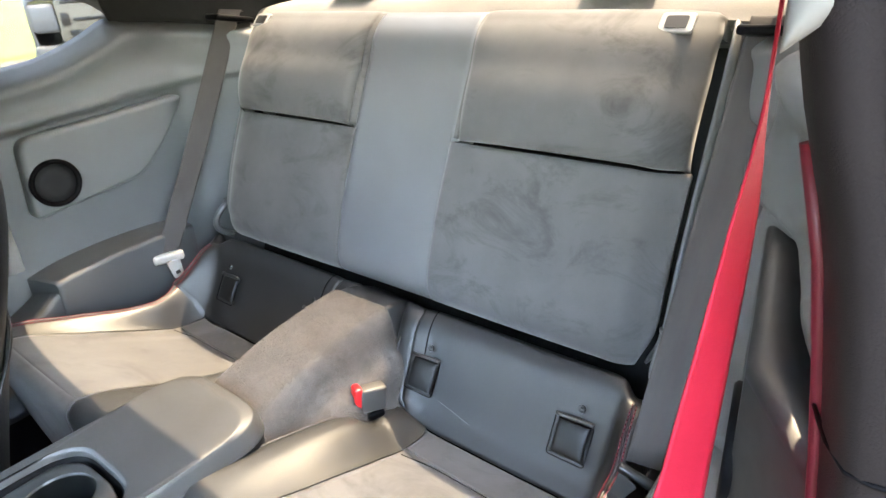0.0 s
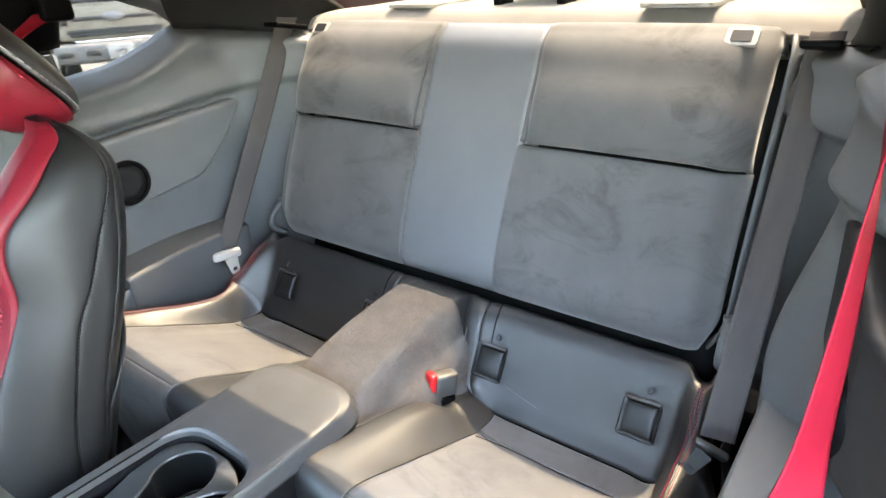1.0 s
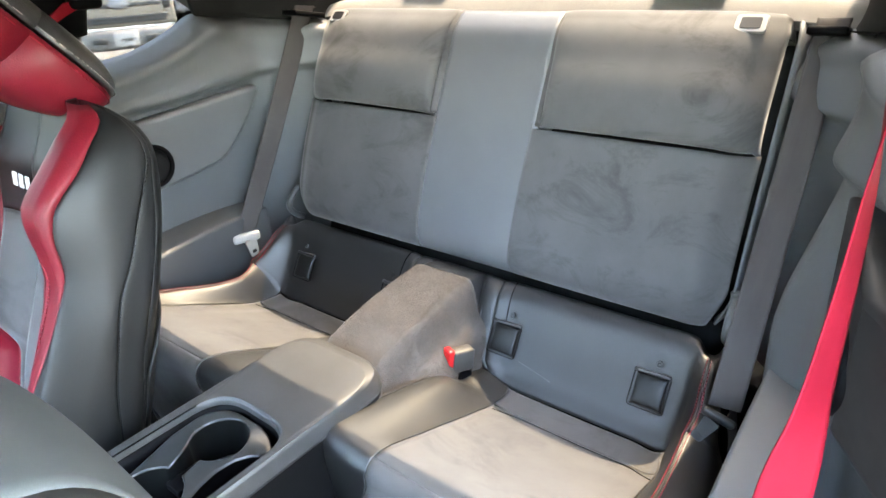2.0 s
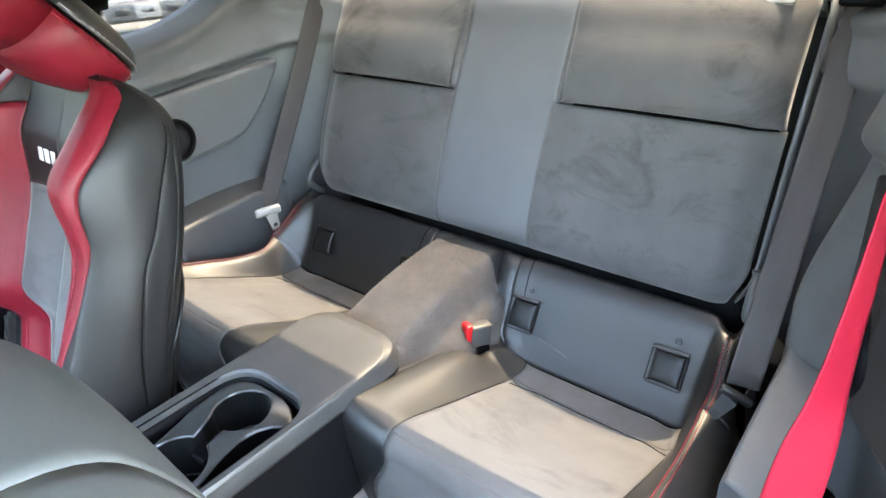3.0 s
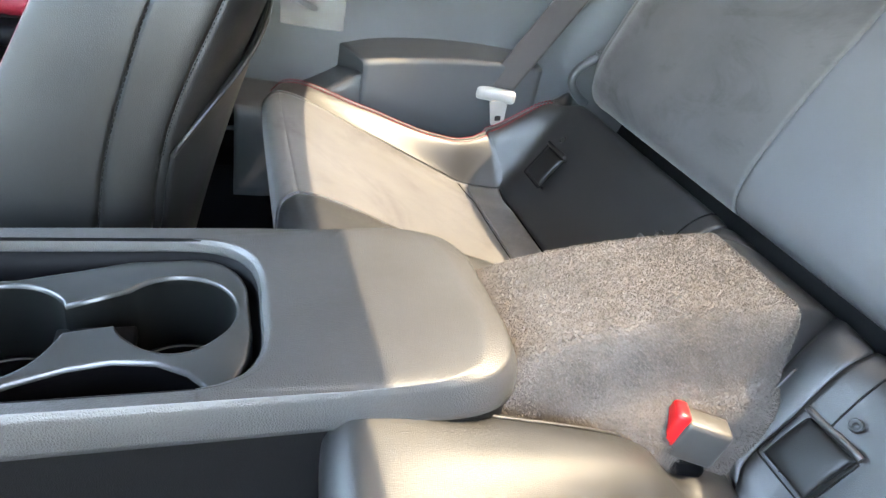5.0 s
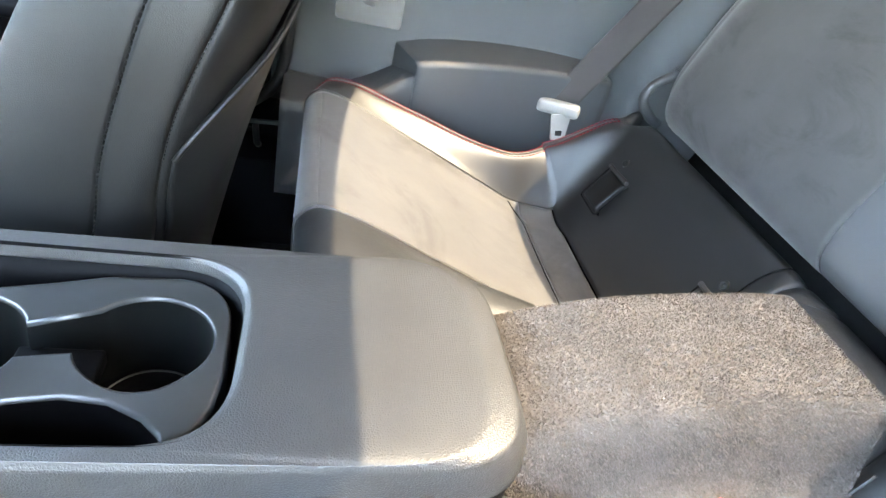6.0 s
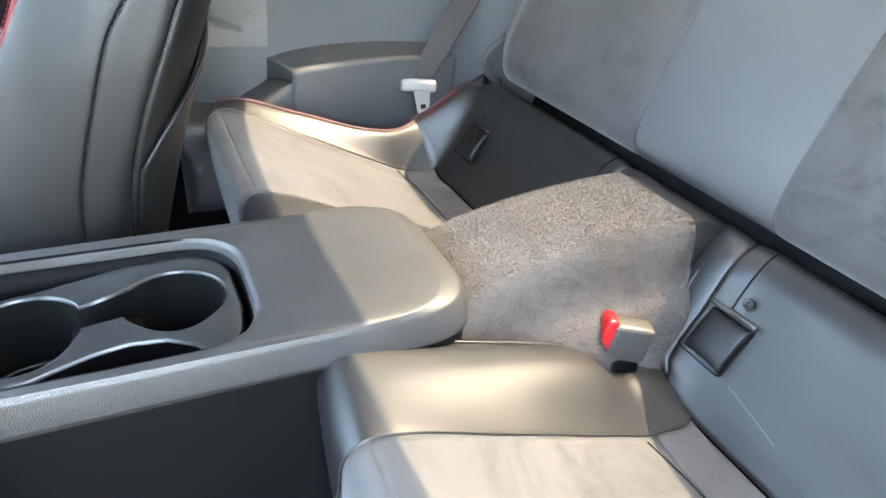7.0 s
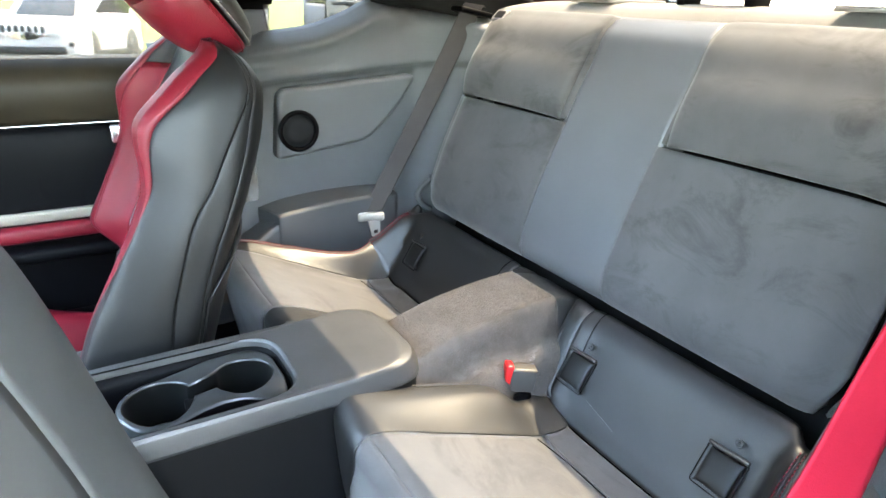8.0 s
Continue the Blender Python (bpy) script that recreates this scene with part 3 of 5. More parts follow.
b_pillar(-1, "wall_pillar_west", "black door pillar with a red belt hanging in front")
pillar_right = b_pillar(1, "wall_pillar_east", "dark door pillar with a red painted edge beside the open door")
jamb_x = curve([0.25, 0.6, 0.8, 0.9, 0.95, 1.016, 1.06, 1.12, 1.22], [0.755, 0.728, 0.71, 0.699, 0.692, 0.68, 0.667, 0.655, 0.64])
jamb_y = curve([0, 0.12, 0.3, 1.0], [0.545, 0.508, 0.498, 0.47])


def jamb(z0, z1, push=0.0):
    def f(u, v):
        z = lerp(z0, z1, v)
        return jamb_x(z) + 0.12 * u - push, jamb_y(u) - push, z
    return f


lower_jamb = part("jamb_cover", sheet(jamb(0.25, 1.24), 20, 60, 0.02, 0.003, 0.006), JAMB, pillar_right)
part("cover_seam", tube([jamb(0.25, 1.052)(t, 0.84 + 0.03 * t) for t in np.linspace(0, 1, 14)], 0.0012), SMOOTH, lower_jamb)
part("upper_cover", sheet(lambda u, v: (0.668 + 0.017 * u, 0.5, 1.08 + 0.014 * u + v * (0.05 - 0.012 * u)), 14, 20, 0.006, 0.0035, 0.0035), PILLAR_LIT, pillar_right, "end of the upper pillar cover, painted pale as lit")
part("painted_edge", tube([(jamb_x(z) + 0.001, 0.55, z) for z in np.linspace(0.3, 1.04, 16)], 0.0035, 10), CARPAINT, pillar_right, "red painted pillar edge")

# front of the cabin, behind the camera
thing("dashboard", "plain dark dashboard at the front of the cabin", "dashboard", bm=sheet(lambda u, v: (lerp(-0.7, 0.7, u), -0.62 - 0.35 * math.sin(v * 1.6), 0.3 + 0.62 * v), 10, 10, 0.05), material=PLASTIC)
thing("wall_south", "dark bulkhead under the windscreen", "wall", kind="structure", bm=block(1.44, 0.04, 0.75, 0.01, 2, pose(0, -1.05, 0.58)), material=PLASTIC)

# passenger door, shut, with its window down
door = thing("door_1", "black door card with red and beige trim", "door", kind="structure")
dx = lambda z: -0.70 + 0.03 * math.sin((z - 0.25) * 4)
part("door_card", sheet(lambda u, v: (dx(lerp(0.25, 0.80, v)), lerp(-0.75, 0.535, u), lerp(0.25, 0.80, v)), 30, 40, 0.04, drop=0.01, soft=0.02, flip=1), SMOOTH, door)
part("window_sill", sheet(lambda u, v: (-0.699 - 0.066 * v ** 1.8 + 0.034 * math.sin(math.pi * v), lerp(-0.75, 0.535, u), 0.80 + 0.125 * math.sin(math.pi / 2 * v)), 20, 16, 0.02), BROWN, door, "dusty door top, brown for its sunlit tone")
part("silver_strip", block(0.012, 0.75, 0.024, 0.005, 3, pose(-0.668, 0.02, 0.625, 0, 0, 0)), TRIM_SILVER, door, "satin beige trim strip")
part("red_strip", block(0.03, 0.75, 0.034, 0.012, 3, pose(-0.664, 0.02, 0.594)), RED, door, "red leather armrest edge")
part("armrest", block(0.06, 0.7, 0.03, 0.012, 3, pose(-0.655, 0.02, 0.555)), SMOOTH, door)
part("door_pocket", block(0.035, 0.8, 0.05, 0.01, 3, pose(-0.665, 0.05, 0.385)), SMOOTH, door)

# Clear glass given a dark tint to hold down the outdoor brightness.
thing("window_3", "raised passenger window, tinted to dim the outside", "window", kind="structure", bm=sheet(lambda u, v: (-0.735 + 0.09 * v, lerp(-0.7, 0.55, u), lerp(0.90, 1.25, v)), 8, 8, 0.003), material=DOOR_GLASS)
thing("window_4", "sloping windscreen at the front of the cabin", "window", kind="structure", bm=sheet(lambda u, v: (lerp(-1, 1, u) * lerp(0.6, 0.7, v), lerp(-0.27, -0.95, v), lerp(1.24, 0.93, v)), 10, 10, 0.005), material=SCREEN_GLASS)

# driver's door, swung open beside the camera
open_door = thing("door_2", "open driver door with dark card, beside the camera", "door", kind="structure", at=(0.76, -0.72, 0))
open_door.rotation_euler = (0, 0, radians(-40))
part("door_card", sheet(lambda u, v: (0.0 - 0.02 * math.sin(math.pi * v), lerp(0, 1.2, u), lerp(0.25, 0.92, v)), 20, 16, 0.03, 0.008, 0.02, flip=-1), SMOOTH, open_door)
part("outer_skin", sheet(lambda u, v: (0.09 - 0.03 * v, lerp(0, 1.2, u), lerp(0.22, 0.92, v)), 12, 10, 0.01, flip=1), CARPAINT, open_door)

thing("sill_panel", "black panel under the passenger door", "sill", kind="structure", bm=block(0.14, 1.9, 0.4, 0.02, 3, pose(-0.72, 0.2, 0.2)), material=SMOOTH)
# driver's side sill under the open door
thing("door_sill", "black plastic sill plate of the open door", "sill", kind="structure", bm=block(0.14, 1.3, 0.12, 0.02, 3, pose(0.70, -0.1, 0.27)), material=SMOOTH)

# carpeted tunnel between the rear seats
tz = curve([0.3, 0.55, 0.64, 0.72, 0.80, 0.87, 0.905, 0.93, 0.96], [0.50, 0.525, 0.556, 0.58, 0.593, 0.599, 0.598, 0.588, 0.56])
t_u = [0, 0.12, 0.3, 0.4, 0.6, 0.68, 0.78, 0.86, 1]
t_x = [-0.12, -0.102, -0.074, -0.058, 0.046, 0.06, 0.073, 0.098, 0.128]
t_l = [-0.3, -0.12, -0.014, 0.0, 0.0, -0.013, -0.07, -0.094, -0.3]
tw, tl = curve(t_u, t_x), curve(t_u, t_l)


def tunnel_fold(y, u):
    """Shallow folds of the carpet on the slope beside the driver-side cushion."""
    return 0.007 * math.sin((y - 0.45) * 40 + u * 7) * step(0.6, 0.72, u)


tunnel = thing("tunnel", "grey-brown carpeted tunnel between the rear seats", "tunnel", kind="structure",
               bm=sheet(lambda u, v: (tw(u), lerp(0.45, 0.9, v), tz(lerp(0.45, 0.9, v)) + tl(u) - tunnel_fold(lerp(0.45, 0.9, v), u)), 50, 60, 0.01, flip=1), material=CARPET)


def pile(count, seed):
    """Short leaning fibres over the carpeted tunnel."""
    rng = np.random.default_rng(seed)
    gu = np.linspace(0, 1, 400)
    tx, tl_ = np.array([tw(g) for g in gu]), np.array([tl(g) for g in gu])
    gv = np.linspace(0.45, 0.9, 300)
    tzs = np.array([tz(g) for g in gv])
    arc = np.concatenate([[0], np.cumsum(np.hypot(np.diff(tx), np.diff(tl_)))])
    u = np.interp(rng.uniform(0.12, 0.88, count) * arc[-1], arc, gu)
    y = rng.uniform(0.60, 0.9, count)
    x = np.interp(u, gu, tx)
    soft = np.clip((u - 0.6) / 0.12, 0, 1)
    soft = soft * soft * (3 - 2 * soft)
    z = np.interp(y, gv, tzs) + np.interp(u, gu, tl_) - 0.007 * np.sin((y - 0.45) * 40 + u * 7) * soft
    sx, sz = np.interp(u, gu, np.gradient(tx, gu)), np.interp(u, gu, np.gradient(tl_, gu))
    ln = np.hypot(sx, sz)
    nx, nz = -sz / ln, sx / ln
    swirl = np.sin(x * 55 + y * 31) + np.sin(y * 60 - x * 23)
    h = rng.uniform(0.0012, 0.0026, count)
    ax, ay = 0.3 + 0.25 * np.sin(swirl) + rng.normal(0, 0.5, count), -0.5 + 0.25 * np.cos(swirl) + rng.normal(0, 0.5, count)
    root = np.stack([x, y, z], 1) - np.stack([nx, 0 * nx, nz], 1) * 0.0003
    tip = root + np.stack([nx + ax * 0.8, ay * 0.8, nz], 1) * h[:, None]
    th = rng.uniform(0, 6.283, count)
    w = np.stack([np.cos(th), np.sin(th), 0 * th], 1) * 0.0003
    verts = np.stack([root - w, root + w, tip], 1).reshape(-1, 3)
    me = bpy.data.meshes.new("carpet_pile")
    me.from_pydata(verts.tolist(), [], np.arange(count * 3).reshape(-1, 3).tolist())
    me.materials.append(PILE)
    ob = new("carpet_pile", me)
    ob.parent = tunnel
    tagged(ob, label="short grey-brown carpet fibres", kind="stuff")


pile(300000, 5)
part("tunnel_end", sheet(lambda u, v: (tw(lerp(0.12, 0.88, u)) * 0.97, lerp(0.896, 0.985, v), 0.596 + tl(lerp(0.12, 0.88, u)) - 0.03 * v * v), 40, 12, 0.01), LEATHER, tunnel, "black vinyl end piece")

# ---------------------------------------------------------------- rear seat


by = curve([0, 0.05, 0.12, 0.3, 0.56, 0.8, 0.93, 0.97, 1.0], [1.01, 0.967, 0.946, 0.968, 1.027, 1.078, 1.116, 1.142, 1.18])
bz = curve([0, 0.05, 0.12, 0.3, 0.56, 0.8, 0.93, 0.97, 1.0], [0.591, 0.5955, 0.63, 0.715, 0.85, 0.955, 1.022, 1.036, 1.022])


def back_point(x, w, out=0.0):
    """A point on the rear backrest: x across, w from the lower edge (0) to behind the top (1), out: proud of it."""
    a = 0.34
    edge = step(0.405, 0.5 if x < 0 else 0.474, abs(x))
    return (x, by(w) - out * math.cos(a) + 0.03 * edge ** 2, bz(w) + out * math.sin(a) - 0.006 * edge)


seatback = thing("rear_seatback", "black suede and leather rear bench backrest", "rear seat")


def side_edge(sgn, w):
    """The backrest's outer edge, its lower corners rounded off."""
    return (0.5 if sgn < 0 else 0.474) - 0.03 * step(0.2, 0.0, w) - 0.012 * step(0.9, 1.0, w)


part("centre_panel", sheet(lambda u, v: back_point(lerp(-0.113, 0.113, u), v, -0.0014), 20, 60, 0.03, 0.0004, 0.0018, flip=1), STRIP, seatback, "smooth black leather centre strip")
for sgn in (-1, 1):
    part("lower_cushion", sheet(lambda u, v: back_point(sgn * lerp(0.106, side_edge(sgn, 0.568 * v), u), lerp(0, 0.568, v), 0.0005 + 0.003 * math.sin(math.pi * u)), 60, 44, 0.03, 0.0006, 0.002, flip=sgn), SUEDE, seatback)
    part("head_cushion", sheet(lambda u, v: back_point(sgn * (lerp(0.118, side_edge(sgn, lerp(0.568, 1.0, v)), u) - 0.008 * (1 - u) * step(0.3, 1, v)), lerp(0.568, 1.0, v), 0.004 + 0.034 * math.sin(math.pi * v ** 0.72) * math.sin(math.pi * u) ** 0.4), 40, 44, 0.03, 0.007, 0.005, flip=sgn), SUEDE, seatback, "black suede upper pad")
    part("pad_side", sheet(lambda u, v: back_point(sgn * lerp(0.107, 0.122, u), lerp(0.58, 0.97, v), lerp(-0.003, 0.004, u)), 4, 30, 0.012, flip=sgn), SUEDE, seatback)
    part("seam", tube([back_point(sgn * 0.106, lerp(0.03, 0.6, t), -0.0004) for t in np.linspace(0, 1, 30)], 0.0005), LEATHER, seatback)
    part("cross_seam", tube([back_point(sgn * lerp(0.115, side_edge(sgn, 0.5) - 0.01, t), 0.568, -0.001) for t in np.linspace(0, 1, 24)], 0.0012), THREAD, seatback)
    guide = part("belt_guide", prism(rounded([(-0.022, -0.015), (0.022, -0.015), (0.022, 0.015), (-0.022, 0.015)], 0.006), 0.005, 0.002, Matrix.Translation(back_point(sgn * 0.423, 0.925, 0.013)) @ pose(0, 0, 0, 46, 0, 0)), CREAM, seatback, "pale plastic belt guide")
    part("guide_slot", prism(rounded([(-0.014, -0.009), (0.014, -0.009), (0.014, 0.009), (-0.014, 0.009)], 0.003), 0.0062, 0.0, Matrix.Translation(back_point(sgn * 0.423, 0.925, 0.013)) @ pose(0, 0, 0, 46, 0, 0)), RUBBER, guide)
    # Right hinge cover in paler plastic, its highlight painted as colour.
    part("side_hinge", tube([(sgn * ((0.507 if sgn < 0 else 0.484) + 0.004 * math.sin(math.pi * t)), 0.985 - 0.035 * math.sin(math.pi * min(t * 1.15, 1.0)) ** 0.8, lerp(0.575, 0.66, t)) for t in np.linspace(0, 1, 20)], 0.0075, 10), ELBOW if sgn < 0 else PLASTIC, seatback, "bowed black plastic hinge cover")
    # Added panel that blocks light; the left one is black like the recess.
    part("side_panel", sheet(lambda u, v: (sgn * (side_edge(sgn, lerp(0.02, 0.98, v)) + (-0.006 if sgn < 0 else 0.006) + 0.02 * u), by(lerp(0.02, 0.98, v)) + 0.034 + 0.12 * u, bz(lerp(0.02, 0.98, v)) - 0.008), 6, 24, 0.004, flip=-sgn), DARKLINER if sgn < 0 else PLASTIC, seatback, "panel added beside the backrest to block light")
# Back board coloured black so the gap beneath it reads as shade.
part("back_board", sheet(lambda u, v: (lerp(-0.48, 0.48, u), lerp(1.03, 1.2, v), lerp(0.5, 1.02, v)), 8, 8, 0.02, flip=1), DARKLINER, seatback)

# Added board: stops light leaking through the gap under the backrest.
thing("wall_gap_block", "black panel added to keep the seat gap dark", "panel", kind="structure", bm=block(1.16, 0.02, 0.32, 0.006, 2, pose(0, 1.0, 0.335)), material=DARK_CARPET)
V = [0, 0.10, 0.17, 0.21, 0.25, 0.45, 0.6, 0.68, 0.735, 0.775, 0.88, 0.95, 0.98, 1.0]
cy, cz = cells(V[:10] + [0.86, 0.905, 0.935, 0.96, 0.98, 1.0], [0.51, 0.485, 0.475, 0.478, 0.495, 0.62, 0.735, 0.795, 0.845, 0.868, 0.8985, 0.914, 0.925, 0.938, 0.951, 0.962],
               [0.30, 0.44, 0.53, 0.552, 0.565, 0.515, 0.462, 0.437, 0.432, 0.462, 0.52, 0.5515, 0.57, 0.583, 0.588, 0.578])
h_in = curve(V, [0, 0, 0, 0.0, 0.0, 0.026, 0.044, 0.036, 0.022, 0.01, 0, 0, 0, 0])
h_out = curve(V, [0, 0, -0.012, -0.008, -0.002, 0.024, 0.046, 0.068, 0.08, 0.056, 0.016, -0.004, -0.022, -0.034])
f_in = curve(V, [0, 0, 0, 0, 0, 0, 0, 0, 0, 0.012, 0.012, 0.01, 0.004, 0])
f_out = curve(V, [0, 0, 0, 0, 0, 0, 0, 0, 0.02, 0.04, 0.03, 0.012, 0.006, 0])
x_out = curve(V, [0.62, 0.64, 0.645, 0.645, 0.643, 0.625, 0.6, 0.585, 0.575, 0.565, 0.545, 0.53, 0.52, 0.515])
x_seam = curve(V, [0.5, 0.51, 0.515, 0.515, 0.515, 0.508, 0.5, 0.493, 0.472, 0.47, 0.468, 0.47, 0.465, 0.46])
x_in = curve(V, [0.14, 0.145, 0.19, 0.19, 0.19, 0.186, 0.18, 0.175, 0.17, 0.15, 0.14, 0.135, 0.132, 0.13])
U = [0, 0.05, 0.13, 0.24, 0.34, 0.64, 0.78, 0.9, 0.96, 1.0]
k_in = curve(U, [-0.9, 0.5, 1.0, 0.12, 0, 0, 0, 0, 0, 0])
k_out = curve(U, [0, 0, 0, 0, 0, 0, 0.05, 0.95, 0.7, -0.1])
side_drop = curve(U, [0.07, 0.0, 0, 0, 0, 0, 0, 0, 0.012, 0.06])


def cushion_point(u, v):
    a, b, c = x_in(v), x_seam(v), x_out(v)
    if u < 0.24:
        x = lerp(0.052, a, u / 0.24)
    elif u < 0.78:
        x = lerp(a, b, (u - 0.24) / 0.54)
    else:
        x = lerp(b, c, (u - 0.78) / 0.22)
    dish = -0.008 * math.sin(math.pi * min(max((u - 0.24) / 0.54, 0), 1)) * step(0.2, 0.4, v) * step(0.8, 0.6, v)
    y = cy(v) - f_in(v) * max(k_in(u), 0) - f_out(v) * max(k_out(u), 0) + (0.012 * step(0.3, 0.0, u) + 0.02 * step(0.8, 1, u)) * step(0.5, 0.2, v)
    z = cz(v) + h_in(v) * k_in(u) + h_out(v) * k_out(u) - side_drop(u) * step(1.0, 0.8, v) + dish
    z -= 0.014 * math.exp(-((y - 0.785) / 0.022) ** 2) * step(0.2, 0.1, u) * step(0.5, 0.6, v) * step(0.8, 0.7, v)
    return x, y, z


def snap(m, parent):
    m = m @ Matrix.Diagonal((0.75, 0.75, 0.75, 1.0))
    part("snap", lathe([(0.0, 0.002), (0.0022, 0.0019), (0.003, 0.0008), (0.0042, 0.0008), (0.0062, 0.003), (0.0072, 0.0025), (0.0078, 0.0)], 24, m), INSERT, parent, "small black press stud")


def rear_cushion(sgn, label):
    c = thing("rear_seat_cushion", label, "rear seat", group="rear seat cushions")

    def P(u0, u1, v0, v1):
        def f(u, v):
            x, y, z = cushion_point(lerp(u0, u1, u), lerp(v0, v1, v))
            x += (x - 0.41) * ((-0.28 if sgn > 0 else -0.05) - (0.18 * step(0.85, 0.65, lerp(v0, v1, v)) if sgn > 0 else 0.33 * step(0.77, 0.64, lerp(v0, v1, v)))) if x > 0.41 else 0.0
            if sgn > 0:
                x += 0.045 * step(0.925, 0.985, lerp(u0, u1, u)) * step(0.86, 0.7, lerp(v0, v1, v))
            return sgn * x, y, z
        return f

    def add(name, u0, u1, v0, v1, material, nu, nv, label="", drop=0.004):
        return part(name, sheet(P(u0, u1, v0, v1), nu, nv, 0.016, drop, 0.006, flip=sgn), material, c, label)
    add("front_face", 0.24, 0.78, 0.0, 0.25, SUEDE, 30, 20, drop=0.001)
    add("seat_pan", 0.24, 0.78, 0.25, 0.68, SUEDE, 40, 40, "charcoal suede seat centre", 0.001)
    add("pan_strip", 0.24, 0.78, 0.68, 0.74, SUEDE, 40, 10, drop=0.001)
    add("inner_bolster", 0.0, 0.24, 0.0, 0.745, LEATHER, 36, 70, "black leather side bolster", 0.0015)
    add("outer_bolster", 0.78, 1.0, 0.0, 0.78, LEATHER, 36, 70, "black leather bolster with red stitching", 0.0015)
    add("lower_back", 0.15, 1.0, 0.742, 1.0, SHADED_BACK_LEATHER, 60, 36, "black leather lower backrest", 0.002)
    add("back_wing", 0.0, 0.15, 0.745, 1.0, SHADED_BACK_LEATHER, 18, 36)

    def line(u, v0, v1):
        def f(t):
            p = Vector(P(u, u, lerp(v0, v1, t), lerp(v0, v1, t))(0, 0))
            return p + Vector((0, -0.0008, 0.0014))
        return f
    part("red_stitching", stitches(line(0.915, 0.14, 0.95), 0.62, 0.006, 0.0008), RED_THREAD, c)
    part("red_stitching", stitches(line(0.885, 0.14, 0.95), 0.62, 0.006, 0.0008), RED_THREAD, c)
    part("piping", tube([line(0.9, 0.14, 0.95)(t) for t in np.linspace(0, 1, 60)], 0.0012), LEATHER, c)
    part("pan_seam", tube([line(0.24, 0.14, 0.735)(t) for t in np.linspace(0, 1, 40)], 0.0008), LEATHER, c)
    part("pan_seam", tube([line(0.78, 0.14, 0.735)(t) for t in np.linspace(0, 1, 40)], 0.0008), LEATHER, c)
    for xc in (0.138, 0.404):
        # leather flap over a child-seat anchor, with a press stud above it
        u = 0.24 + 0.54 * (xc - 0.15) / 0.335 if xc > 0.15 else 0.2
        p = Vector((sgn * xc, 0.886, 0.506))
        face = Matrix.Translation(p) @ pose(0, 0, 0, 58, 0, 0)
        flap = part("flap", sheet(lambda a, b: face @ Vector((lerp(-0.026, 0.026, a), lerp(-0.027, 0.028, b), 0.004 + 0.006 * (math.sin(math.pi * a) * math.sin(math.pi * b)) ** 0.4)), 20, 20, 0.006, 0.003, 0.003, flip=1), DARKENED_LEATHER, c, "square padded black anchor flap")
        part("flap_edge", tube([face @ Vector((x, y, 0.0042)) for x, y in rounded([(0.0285, 0.026), (0.0285, -0.029), (-0.0285, -0.029), (-0.0285, 0.026)], [0.001, 0.005, 0.005, 0.001], 4)], 0.0009, 6), THREAD, flap)
        part("flap_fold", tube([face @ Vector((x, 0.0295 + 0.001 * math.sin(x * 90), 0.007)) for x in np.linspace(-0.028, 0.028, 10)], 0.003, 8), LEATHER, flap)
        snap(Matrix.Translation((sgn * (xc + 0.006), 0.904, 0.549)) @ pose(0, 0, 0, 58, 0, 0), c)
    part("back_seam", tube([Vector(P(0.21 + 0.012 * t, 0.21, lerp(0.80, 0.985, t), 1)(0, 0)) + Vector((0, -0.0006, 0.0006)) for t in np.linspace(0, 1, 20)], 0.0009), THREAD, c)
    part("inner_piping", tube([line(0.075, 0.18, 0.9)(t) for t in np.linspace(0, 1, 60)], 0.0014), LEATHER, c)
    if sgn > 0:
        part("scratch", tube([Vector(P(lerp(0.288, 0.393, t), 0.5, lerp(0.795, 0.778, t), 1)(0, 0)) + Vector((0, -0.0004, 0.0002)) for t in np.linspace(0, 1, 10)], 0.0002, 4), GREY_THREAD, c, "thin pale scratch")
    part("pan_cross_seam", tube([Vector(P(lerp(0.25, 0.77, t), 0.5, 0.675 - 0.02 * (2 * t - 1) ** 6, 1)(0, 0)) + Vector((0, 0, 0.0004)) for t in np.linspace(0, 1, 40)], 0.0008), THREAD, c)
    return c


rear_cushion(1, "black rear bucket cushion, sunlit suede pan, driver side")
rear_cushion(-1, "black rear bucket cushion, sunlit suede pan, passenger side")

# ---------------------------------------------------------------- centre console
console = thing("centre_console", "black grained plastic centre console with two cup holders", "console")


def rim_path(hw0, hw1, y1, r):
    """A U round the cup well, open to the front."""
    return rounded([(hw1, 0.06), (hw1, y1), (hw0, y1), (hw0, 0.06)], [0.001, r, r, 0.001], 10)


def on_path(pts, base):
    """Points of a path at the shares of another path's length."""
    seg = np.cumsum([0] + [math.dist(a, b) for a, b in zip(base, base[1:])])
    return lambda t: Vector((float(np.interp(t * seg[-1], seg, [p[0] for p in pts])), float(np.interp(t * seg[-1], seg, [p[1] for p in pts]))))


u_in, u_out = rim_path(-0.066, 0.093, 0.45, 0.055), rim_path(-0.088, 0.106, 0.634, 0.06)
rim_in, rim_out = on_path(u_in, u_in), on_path(u_out, u_in)
rv = [0, 0.2, 0.26, 0.32, 0.72, 0.79, 0.85, 0.9, 1.0]


